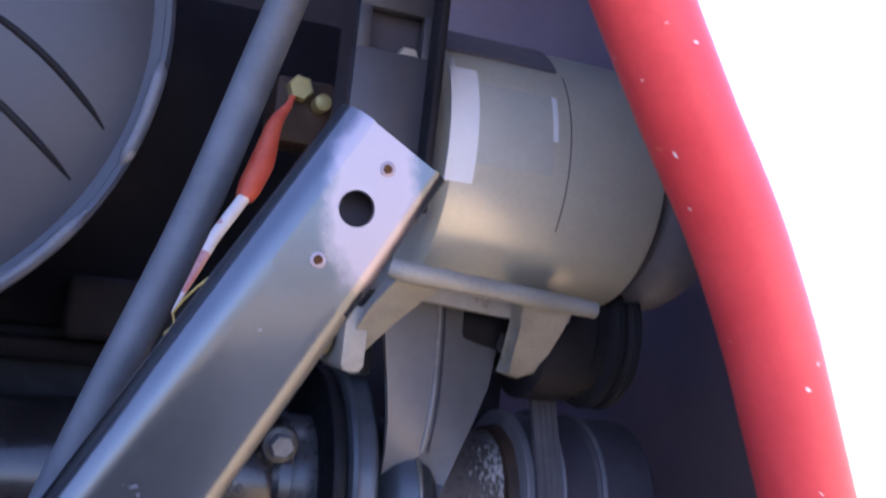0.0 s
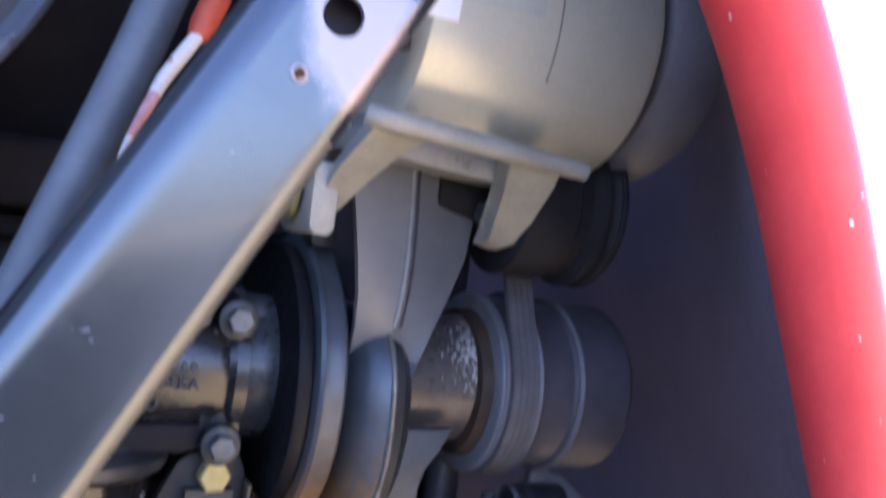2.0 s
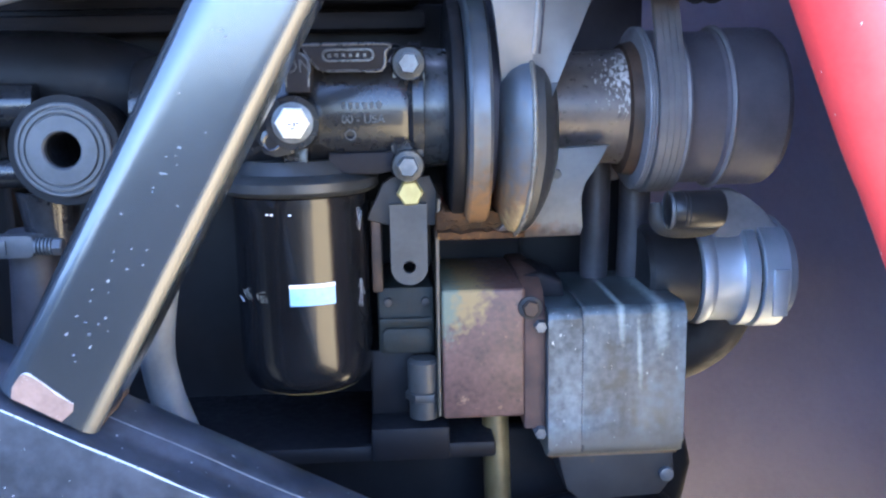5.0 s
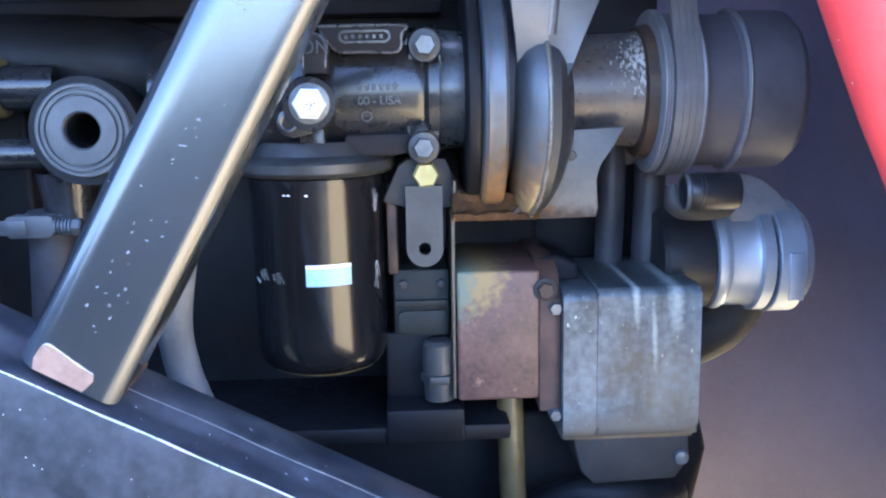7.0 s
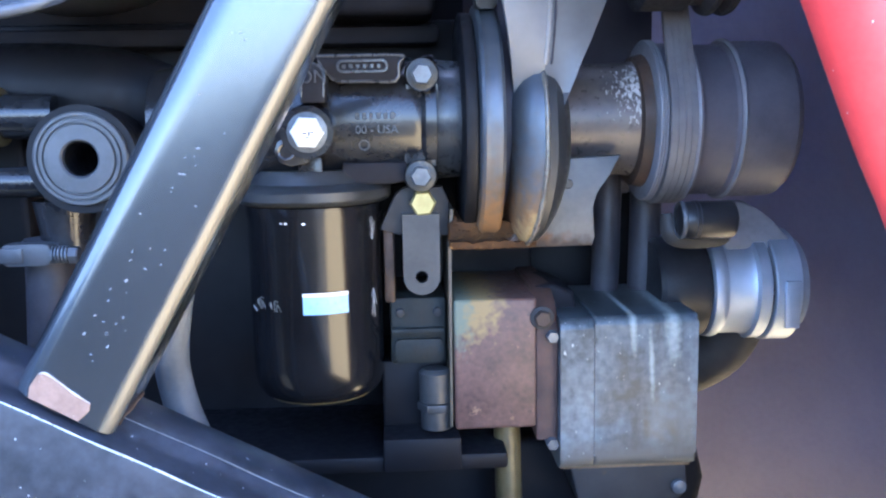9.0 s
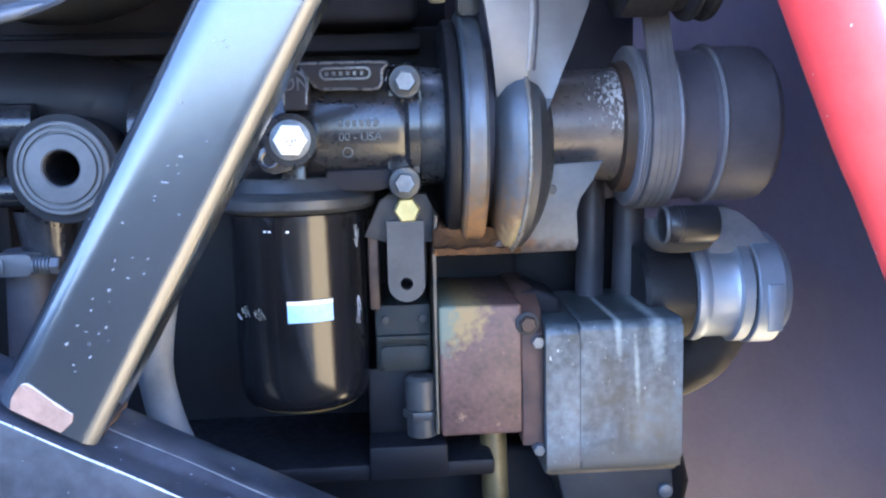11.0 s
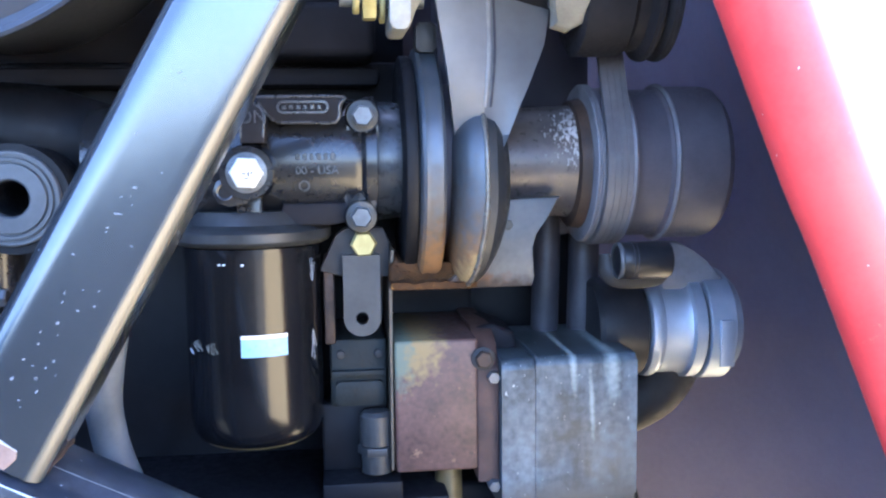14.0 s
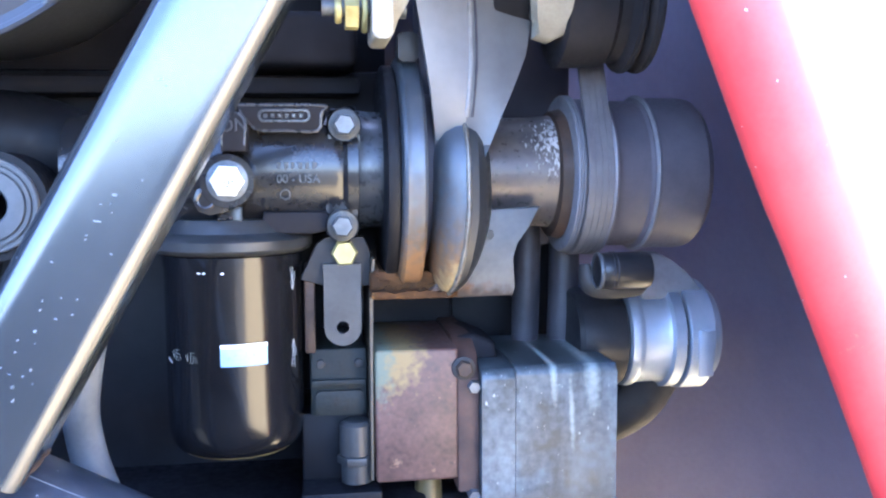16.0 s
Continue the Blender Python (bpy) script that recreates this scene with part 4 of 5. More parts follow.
# unreadable small print: two groups of strokes on the left, two tall marks on the right
for a, dz in ((-50, 0), (-33, -0.001)):
    for a0, z0, a1, z1 in ((-7, 0.002, -4, -0.002), (-4, 0.003, -4, -0.003), (0, 0.004, 5, 0.004), (0, 0.004, 0, -0.004), (0, -0.004, 4, -0.004), (3, 0.002, 3, -0.003), (5, 0.001, 8, -0.004)):
        part("print_stroke", stroke(a + a0 * 0.8, 0.9925 + dz + z0, a + a1 * 0.8, 0.9925 + dz + z1, 0.00010), FADED_LABEL, oil_filter)
part("print_stroke", stroke(-64, 0.988, -57, 0.985, 0.00025), LABEL_WHITE, oil_filter)
for z, up in ((1.050, 1), (0.989, -1)):
    for a0, z0, a1, z1 in ((57, 0.010, 61, -0.006), (61.5, 0.012, 60.5, -0.011), (65, 0.001, 60.5, -0.011), (57.5, -0.004, 60.5, -0.011), (59, -0.002, 66, 0.003)):
        part("print_stroke", stroke(a0, z + z0 * up, a1, z + z1 * up, 0.00011), LABEL_WHITE, oil_filter)

# ---- bracket with a lug and a yellow bolt under the housing ----
lug = thing("lug_bracket", (0.05, 0.712, 1.0), "grey steel bracket with a drilled round-ended lug", "bracket")
part("bracket_plate", slab([(0.020, 1.046), (0.033, 1.074), (0.040, 1.079), (0.070, 1.079), (0.075, 1.068), (0.075, 1.040), (0.040, 1.040)], 0.713, 0.724, 0.0012), DARK_STEEL, lug)
part("lug_plate", holed_plate((0.0525, 0.7045, 1.0085), (1, 0, 0), (0, 0, 1), (0, 1, 0), -0.0145, 0.0145, -0.0145, 0.0500, 0.0050, 0.0085, round_end=True), MID_GREY, lug)
bolt("yellow_bolt", (0.0545, 0.712, 1.0672), (0, -1, 0), 0.0180, 0.011, BRASS, lug, washer=False, turn=18, label="yellow zinc hex bolt")
part("spacer", box(0.0225, 0.031, 0.72, 0.76, 0.985, 1.055, 0.002), BROWN_RUST, lug)

# ---- governor block left of the pump ----
block_l = thing("valve_block", (0.05, 0.76, 0.87), "grey-green oily valve block with a steel union", "valve block")
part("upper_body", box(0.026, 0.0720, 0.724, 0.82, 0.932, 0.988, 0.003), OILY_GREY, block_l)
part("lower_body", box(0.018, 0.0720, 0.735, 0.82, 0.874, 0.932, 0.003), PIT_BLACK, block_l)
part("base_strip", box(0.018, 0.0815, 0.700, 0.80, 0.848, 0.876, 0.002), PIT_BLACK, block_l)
part("gasket_edge", slab([(0.0730, 0.884), (0.0752, 0.884), (0.0756, 0.99), (0.0762, 1.035), (0.0782, 1.062), (0.0756, 1.062), (0.0736, 1.03)], 0.703, 0.80, 0.0005, 1), EDGE_TAN, block_l, "thin tan stained gasket edge")
part("cover_rib", box(0.027, 0.0705, 0.7185, 0.726, 0.958, 0.963, 0.001), OILY_GREY, block_l)
part("cover_plate", slab(rounded(0.0300, 0.0690, 0.934, 0.954, 0.004), 0.7195, 0.726, 0.001), OILY_GREY, block_l)
for x, z in ((0.0345, 0.976), (0.0650, 0.976)):
    part("cap_screw", lathe(solid(0, 0.005, 0.0036, 0.0008), (x, 0.7205, z), "y", 16), DARK_STEEL, block_l)
union = part("union", lathe([(0, 0), (0, 0.0125), (0.016, 0.0125), (0.017, 0.0105), (0.022, 0.0105), (0.023, 0.0135), (0.047, 0.0135), (0.050, 0.010), (0.050, 0)], (0.062, 0.718, 0.880), "z", 28), MID_GREY, block_l, "dull steel union")
part("collar", lathe(solid(0, 0.007, 0.0155, 0.001), (0.062, 0.718, 0.895), "z", 6), MID_GREY, union)

# ---- rusty adapter and gear pump ----
adapter = thing("pump_adapter", (0.12, 0.76, 0.88), "flaking red-brown rusty cast adapter block", "adapter")
part("adapter_body", box(0.0768, 0.1435, 0.701, 0.83, 0.882, 0.9895, 0.003, 3), RUST_BLOCK, adapter)
part("adapter_flange", slab([(0.700, 0.872), (0.83, 0.872), (0.83, 0.992), (0.745, 0.994), (0.715, 0.984), (0.700, 0.965)], 0.1425, 0.1605, 0.002, axis="x"), ADAPTER_RUST, adapter)
part("shoulder_cap", slab([(0.142, 0.972), (0.182, 0.972), (0.180, 0.986), (0.162, 0.994), (0.148, 0.992)], 0.735, 0.80, 0.004, 3), BLOCK_DARK, adapter)
bolt("round_bolt", (0.1475, 0.699, 0.9735), (0, -1, 0), 0.012, 0.006, BROWN_RUST, adapter, turn=0, washer_mat=DARK_STEEL)
for z in (0.9585, 0.869):
    part("nut", hex_head((0.1555, 0.706, z), (0, -1, 0), 0.0095, 0.012, 10), DULL_STEEL, adapter)

pump = thing("gear_pump", (0.21, 0.76, 0.853), "weathered grey cast aluminium gear pump with water streaks", "pump")


def pump_section(y0, y1, z0, z1, r_top, r_bot, n=9):
    pts = [(y1, z1)]
    pts += [(y0 + r_top - r_top * math.sin(radians(90 * k / n)), z1 - r_top + r_top * math.cos(radians(90 * k / n))) for k in range(n + 1)]
    pts += [(y0 + r_bot - r_bot * math.cos(radians(90 * k / n)), z0 + r_bot - r_bot * math.sin(radians(90 * k / n))) for k in range(n + 1)]
    return pts + [(y1, z0)]


part("front_plate", slab(pump_section(0.690, 0.82, 0.8475, 0.9735, 0.009, 0.012), 0.1605, 0.1875, 0.0014, axis="x"), PUMP_GREY, pump)
part("pump_body", slab(pump_section(0.6905, 0.82, 0.848, 0.9750, 0.008, 0.012), 0.1882, 0.2715, 0.003, 3, axis="x"), PUMP_GREY, pump)
part("gasket", slab(pump_section(0.6915, 0.81, 0.8495, 0.9725, 0.009, 0.012), 0.1873, 0.1884, 0, axis="x"), BAY_BLACK, pump)
part("bottom_lip", box(0.163, 0.271, 0.703, 0.80, 0.844, 0.8515, 0.0015), LIP_STAINED, pump, "rust-stained lower lip")
part("inlet_foot", slab([(0.170, 0.849), (0.268, 0.849), (0.270, 0.822), (0.258, 0.806), (0.190, 0.803), (0.178, 0.815)], 0.705, 0.79, 0.003), DARK_STEEL, pump, "dark inlet foot")
part("foot_stud", lathe(solid(0, 0.012, 0.006, 0.001), (0.262, 0.70, 0.826), "y", 18), DULL_STEEL, pump)
under = thing("lower_hose", (0.23, 0.72, 0.78), "black rubber hose lying under the pump", "hose")
part("hose_body", tube([(0.10, 0.80, 0.70), (0.165, 0.74, 0.772), (0.22, 0.725, 0.785), (0.265, 0.75, 0.772), (0.285, 0.82, 0.73)], 0.0165, 20, 8), PIT_BLACK, under)

# ---- hose coupling right of the pump ----
coupling = thing("hose_coupling", (0.32, 0.78, 0.94), "bright alloy pipe coupling with a clamp band and black collar", "coupling")
CZ = 0.9802
part("black_collar", lathe([(0, 0), (0, 0.040), (0.004, 0.0435), (0.023, 0.0446), (0.0425, 0.044), (0.0447, 0.040), (0.0447, 0)], (0.2557, 0.780, CZ), "x", 48), STUB_BLACK, coupling, "black rubber collar")
part("alloy_sleeve", lathe([(0, 0), (0, 0.043), (0.001, 0.0451), (0.0064, 0.0459), (0.0095, 0.0451), (0.0127, 0.043), (0.032, 0.043), (0.036, 0.0446), (0.0382, 0.0478), (0.0478, 0.0478), (0.0488, 0.0446), (0.0488, 0)], (0.3009, 0.780, CZ), "x", 64), ALLOY, coupling)
part("clamp_band", lathe([(0, 0.0425), (0, 0.0483), (0.001, 0.0494), (0.0223, 0.0494), (0.0234, 0.0483), (0.0244, 0.0435), (0.0318, 0.0403), (0.0318, 0)], (0.3518, 0.780, CZ), "x", 64), ALLOY, coupling)
part("band_tab", box(0.3582, 0.3709, 0.7285, 0.7312, 0.951, 0.9915, 0.0006), ALLOY, coupling)
part("bracket_arm", slab([(0.3130, 1.058), (0.3290, 1.0575), (0.3420, 1.050), (0.3561, 1.039), (0.3720, 1.023), (0.3813, 1.008), (0.3865, 0.990), (0.3865, 0.965), (0.372, 0.960), (0.350, 1.000), (0.318, 1.008), (0.310, 1.030)], 0.7556, 0.766, 0.003, 3), DULL_ALLOY, coupling)
knob = thing("drain_hose", (0.27, 0.67, 1.04), "short black rubber hose stub with a rounded end", "hose")
part("stub", lathe([(0, 0), (0, 0.009), (0.0015, 0.0122), (0.005, 0.0143), (0.012, 0.0148), (0.040, 0.0148), (0.0425, 0.0138), (0.044, 0.011), (0.044, 0)], (0.2530, 0.690, 1.0505), "x", 36), STUB_BLACK, knob)
part("stub_ring", lathe([(0, 0.0124), (-0.0008, 0.0138), (0.0004, 0.0148), (0.0018, 0.0150), (0.0026, 0.0142)], (0.2535, 0.690, 1.0505), "x", 36), FLANGE_GREY, knob, "thin bright end ring")
for s in (0.0105, 0.0135):
    part("crimp", lathe([(0, 0.0146), (0.0005, 0.0153), (0.0012, 0.0146)], (0.2530 + s, 0.690, 1.0505), "x", 36), RUBBER, knob)
part("holder", tube([(0.2485, 0.708, 1.054), (0.2500, 0.706, 1.040), (0.2575, 0.705, 1.0335), (0.275, 0.705, 1.032), (0.294, 0.706, 1.0335), (0.303, 0.712, 1.040)], [0.003, 0.0045, 0.005, 0.005, 0.0045, 0.003], 14, 6, flat=1.6), DARK_STEEL, knob, "dull grey holder under the stub")
elbow = thing("pipe_elbow", (0.32, 0.81, 0.89), "dark cast pipe elbow behind the coupling", "pipe")
part("elbow_body", tube([(0.258, 0.825, 0.885), (0.290, 0.82, 0.890), (0.327, 0.81, 0.912), (0.343, 0.80, 0.944), (0.346, 0.79, 0.970)], 0.0275, 24, 8), DARK_STEEL, elbow)
for k, x in enumerate((0.2215, 0.2565)):
    h = thing("engine_hose", (x, 0.82, 0.90), "dark grey rubber hose running up behind the pump", "hose", "upright hoses behind the pump")
    part("hose_body", tube([(x - 0.004, 0.81, 0.86), (x - 0.001, 0.805, 0.95), (x, 0.80, 1.02), (x + 0.004, 0.81, 1.10), (x + 0.01, 0.82, 1.18)], 0.0125 + 0.0015 * k, 20, 8), RUBBER, h)
pipe = thing("brass_pipe", (0.134, 0.74, 0.62), "stained brass pipe rising under the rusty adapter", "pipe")
part("pipe_body", tube([(0.134, 0.735, 0.60), (0.1290, 0.735, 0.70), (0.1245, 0.735, 0.79), (0.1235, 0.745, 0.872)], 0.0115, 24, 6), BRASS_PIPE, pipe)

# ---- drive shaft with its cover and pulley ----
SY, SZ = 0.745, 1.1265
cover = thing("bearing_cover", (0.13, SY, 1.03), "blue-grey steel bearing cover with rust along its lower edge", "cover")
part("ring", lathe([(0, 0), (0, 0.088), (0.0015, 0.0935), (0.004, 0.0955), (0.008, 0.0947), (0.012, 0.0955), (0.016, 0.0950), (0.0185, 0.0920), (0.0195, 0.082), (0.0195, 0)], (0.096, SY, SZ), "x", 88), BLUE_STEEL, cover)
def swollen(profile, x0, zc, stretch_y, n=72):
    """A turned swelling, drawn out towards the front."""
    bm = lathe(profile, (x0, SY, zc), "x", n)
    for v in bm.verts:
        dy, dz = v.co.y - SY, v.co.z - zc
        r = math.hypot(dy, dz)
        if r > 1e-6:
            full = (abs(dy / r) ** 3.2 + abs(dz / r) ** 3.2) ** (-1 / 3.2)
            v.co.y, v.co.z = SY + dy * full * stretch_y, zc + dz * full * 1.06
        if v.co.z < zc:
            v.co.x = 0.1215 + (v.co.x - 0.1215) * (1 - 0.42 * min(1, (zc - v.co.z) / 0.074) ** 1.5)
    return bm


part("backing_disc", lathe(solid(0, 0.012, 0.066, 0.002), (0.1145, SY, SZ), "x", 72), BAY_BLACK, cover)
BELL = [(0, 0), (0.000, 0.050), (0.003, 0.0585), (0.008, 0.0645), (0.015, 0.0685), (0.022, 0.0695), (0.030, 0.0680), (0.036, 0.0640), (0.041, 0.0570), (0.045, 0.046), (0.047, 0.030), (0.047, 0)]
part("bell", swollen(BELL[:6] + [(0.022, 0)], 0.1215, 1.1045, 1.40), BLUE_STEEL, cover)
# the half turned from the light is given a darker steel as its shade
part("bell_shaded_half", swollen([(0.0222, 0), (0.0222, 0.0690)] + BELL[6:], 0.1215, 1.1045, 1.40), FLANGE_DARK, cover, "back half of the swelling, its shade put in as darker steel")
seam_line = []
for deg in range(62, -78, -10):
    # the bead follows the swelling from the crease down to its foot
    cy, cz = math.cos(radians(deg)), math.sin(radians(deg))
    full = (abs(cy) ** 3.2 + abs(cz) ** 3.2) ** (-1 / 3.2)
    zz = 1.1045 + 0.0697 * cz * full * 1.06
    seam_line.append((0.1435 - (0.011 * ((1.1045 - zz) / 0.074) ** 1.5 if zz < 1.1045 else 0), SY - 0.0697 * cy * full * 1.40, zz))
part("seam", tube(seam_line, 0.0018, 10, 6, lumps=0.4), SEAM_TAN, cover, "raised bare seam bead with rust")
# black disc covers the ring's left face, standing in for the dark gap
part("gap_shade_disc", lathe(solid(0, 0.010, 0.0885, 0.002), (0.0855, SY, SZ), "x", 64), PIT_BLACK, cover)
part("ring_tab", slab(rounded(0.0975, 0.1135, 1.214, 1.236, 0.003), 0.700, 0.722, 0.002), MID_GREY, cover, "small grey tab over the ring")
random.seed(7)
lower = [(0.074 + k * 0.0035, 1.0335 + random.uniform(-0.0008, 0.001)) for k in range(20)]
over = [(x, 1.0385 + random.uniform(-0.0018, 0.0022)) for x, _ in lower[::-1]]
part("drip_rust", slab(lower + over, 0.684, 0.700, 0.0008), RUST, cover, "crusted rust along the lower edge")
mount = thing("pedestal_bracket", (0.15, 0.70, 1.03), "grey steel pedestal bracket with a rusty weld", "bracket")
part("foot_plate", slab([(0.160, 1.100), (0.208, 1.102), (0.198, 1.086), (0.188, 1.074), (0.1845, 1.062), (0.1880, 1.040), (0.1855, 1.0325), (0.119, 1.0315), (0.118, 1.037), (0.136, 1.050), (0.150, 1.070)], 0.692, 0.702, 0.0012), FOOT_GREY, mount)
part("rust_ledge", slab([(0.074, 1.0325), (0.122, 1.0315), (0.136, 1.040), (0.134, 1.052), (0.118, 1.049), (0.100, 1.055), (0.090, 1.049), (0.080, 1.056), (0.074, 1.050)], 0.699, 0.79, 0.003, 3), RUST, mount)
random.seed(31)
crust = bmesh.new()
for k in range(110):
    cx = random.uniform(0.078, 0.140)
    cz = 1.034 + abs(random.gauss(0, 0.007)) * (1.0 if cx < 0.118 else 0.7)
    w, h = random.uniform(0.0008, 0.0030), random.uniform(0.0006, 0.0018)
    ring = [(cx + w * math.cos(q) * random.uniform(0.6, 1.2), cz + h * math.sin(q) * random.uniform(0.6, 1.3)) for q in np.linspace(0, 5.4, 7)]
    front = 0.6985 - random.uniform(0.0004, 0.0016)
    lo = [crust.verts.new((x, 0.7005, z)) for x, z in ring]
    hi = [crust.verts.new((cx + (x - cx) * 0.7, front, cz + (z - cz) * 0.7)) for x, z in ring]
    crust.faces.new(hi)
    for q in range(7):
        crust.faces.new((lo[q], lo[(q + 1) % 7], hi[(q + 1) % 7], hi[q]))
tagged(part("rust_crust", crust, RUST, mount, "flaking orange-brown rust crust"), kind="stuff")
part("stud", hex_head((0.166, 0.692, 1.081), (0, -1, 0), 0.007, 0.004, 5), MID_GREY, mount)

shaft = thing("drive_shaft", (0.20, SY, 1.08), "dark rusty steel drive shaft with flaking white scale", "shaft")
part("shaft_body", lathe([(0, 0), (0, 0.044), (0.052, 0.0455), (0.062, 0.047), (0.072, 0.0475), (0.072, 0)], (0.166, SY, SZ + 0.002), "x", 64, 0.0006), FLAKES, shaft)
random.seed(11)
flakes = bmesh.new()
for k in range(2600):
    # flakes of scale gather near the pulley on the upper front, in ragged patches
    sx = 0.2245 - abs(random.gauss(0, 0.009))
    a = radians(random.gauss(30, 13))
    if noise.noise(Vector((sx * 330, a * 13, 2))) < random.uniform(-0.1, 0.4) * min(1.0, (0.2245 - sx) / 0.010):
        continue
    r = 0.0462 + (sx - 0.18) * 0.02
    size = random.uniform(0.00016, 0.00034) if random.random() < 0.9 else random.uniform(0.0004, 0.0008)
    ring = []
    for q in np.linspace(0, 5.3, 6):
        dx, dz = size * math.cos(q) * random.uniform(0.5, 1.3), size * 2.8 * math.sin(q) * random.uniform(0.4, 1.4)
        ring.append((sx + dx, a + dz / r))
    lo = [flakes.verts.new((x, SY - math.cos(w) * (r + 0.0001), SZ + 0.002 + math.sin(w) * (r + 0.0001))) for x, w in ring]
    hi = [flakes.verts.new((x, SY - math.cos(w) * (r + 0.0003), SZ + 0.002 + math.sin(w) * (r + 0.0003))) for x, w in ring]
    flakes.faces.new(hi)
    for q in range(6):
        flakes.faces.new((lo[q], lo[(q + 1) % 6], hi[(q + 1) % 6], hi[q]))
tagged(part("flaking_scale", flakes, SCALE_GREY, shaft, "pale flaking scale"), kind="stuff")
part("rust_collar", lathe([(0, 0.044), (0.002, 0.052), (0.010, 0.054), (0.012, 0.044)], (0.2245, SY, SZ), "x", 56, 0.001), BROWN_RUST, shaft, "crusted rusty collar")

pulley = thing("crank_pulley", (0.29, SY, 1.06), "dark rubber-coated ribbed crankshaft pulley", "pulley")
part("rim", lathe([(0, 0), (0, 0.060), (0.001, 0.0645), (0.0022, 0.0655), (0.0032, 0.0640), (0.0042, 0.0655), (0.0054, 0.0640), (0.0064, 0.0655), (0.0075, 0.0630), (0.0075, 0)], (0.2345, SY, SZ), "x", 88), RIDGE, pulley)
part("drum", lathe([(0, 0), (0, 0.0625), (0.024, 0.0625), (0.0255, 0.0660), (0.0275, 0.0675), (0.0300, 0.0665), (0.0320, 0.0625), (0.036, 0.0610), (0.0590, 0.0610), (0.0610, 0.0635), (0.100, 0.0635), (0.106, 0.0625), (0.112, 0.057), (0.112, 0)], (0.2365, SY, SZ), "x", 88), PULLEY_RUBBER, pulley)
part("ridge", lathe([(0, 0.0640), (0.0012, 0.0672), (0.0030, 0.0680), (0.0048, 0.0668), (0.0058, 0.0640)], (0.2622, SY, SZ), "x", 88), RIDGE, pulley, "worn lighter ridge")
part("ridge", lathe([(0, 0.0635), (0.0010, 0.0655), (0.0022, 0.0660), (0.0034, 0.0650), (0.0040, 0.0635)], (0.2985, SY, SZ), "x", 88), RIDGE, pulley, "worn lighter ridge")

upper = thing("idler_pulley", (0.25, 0.683, 1.21), "dark grooved idler pulley under the alternator", "pulley")
UZ = 1.2585
part("wheel", lathe([(0, 0), (0, 0.046), (0.002, 0.050), (0.036, 0.050), (0.040, 0.046), (0.048, 0.046), (0.052, 0.053), (0.057, 0.053), (0.060, 0.048), (0.064, 0.053), (0.070, 0.053), (0.073, 0.046), (0.073, 0)], (0.2140, 0.683, UZ), "x", 72), IDLER_DARK, upper)


def belt_loop(x0, x1, c0, r0, c1, r1, thick=0.0045, n=26):
    """A flat belt round two wheels in planes of constant x; c = (y, z)."""
    v = Vector(c1) - Vector(c0)
    base = math.atan2(v.y, v.x)
    off = math.acos((r0 - r1) / v.length)
    path = [(c0, r0, base + off + (2 * math.pi - 2 * off) * k / n) for k in range(n + 1)] + [(c1, r1, base - off + 2 * off * k / n) for k in range(n + 1)]
    bm = bmesh.new()
    rows = []
    for c, r, a in path:
        rows.append([bm.verts.new((x, c[0] + math.cos(a) * (r + h), c[1] + math.sin(a) * (r + h))) for x, h in ((x0, 0), (x1, 0), (x1, thick), (x0, thick))])
    for i in range(len(rows)):
        p, q = rows[i], rows[(i + 1) % len(rows)]
        for k in range(4):
            bm.faces.new((p[k], p[(k + 1) % 4], q[(k + 1) % 4], q[k]))
    return bm


for s in (0.0535, 0.0660):
    part("groove_lip", lathe([(0, 0.0525), (0.0006, 0.0538), (0.0022, 0.0538), (0.0028, 0.0525)], (0.2140 + s, 0.683, UZ), "x", 72), IDLER_DARK, upper)
part("hub_stub", lathe(solid(0, 0.05, 0.020, 0.002), (0.165, 0.683, UZ), "x", 32), BLOCK_DARK, upper)
belt = thing("drive_belt", (0.25, 0.72, 1.07), "worn grey rubber drive belt round the pulleys", "belt")
part("belt_band", belt_loop(0.2425, 0.2630, (SY, SZ), 0.0628, (0.862, 1.430), 0.050), BELT, belt)
for k in range(4):
    part("belt_rib", belt_loop(0.2434 + k * 0.0050, 0.2471 + k * 0.0050, (SY, SZ), 0.0668, (0.862, 1.430), 0.054, 0.0012), BELT, belt)

# ---- creased bracket up to the alternator ----
fin = thing("support_bracket", (0.14, 0.65, 1.13), "creased grey painted steel support bracket, tapering downwards", "bracket")


def facet(rows, thick=0.006):
    """A plate through rows of points, each row across at one height."""
    bm = bmesh.new()
    grid = [([bm.verts.new(p) for p in row], [bm.verts.new((p[0], p[1] + thick, p[2])) for p in row]) for row in rows]
    m = len(rows[0])
    for (a, ab), (b, bb) in zip(grid, grid[1:]):
        for k in range(m - 1):
            bm.faces.new((a[k], a[k + 1], b[k + 1], b[k]))
            bm.faces.new((ab[k], bb[k], bb[k + 1], ab[k + 1]))
        bm.faces.new((a[0], b[0], bb[0], ab[0]))
        bm.faces.new((a[-1], ab[-1], bb[-1], b[-1]))
    for a, ab in (grid[0], grid[-1]):
        for k in range(m - 1):
            bm.faces.new((a[k], ab[k], ab[k + 1], a[k + 1]))
    return bm


def across(p, q, bow, n=5):
    """Points from p to q, bowed towards the front in the middle."""
    return [tuple(Vector(p).lerp(Vector(q), k / n) + Vector((0, -bow * 4 * (k / n) * (1 - k / n), 0))) for k in range(n + 1)]


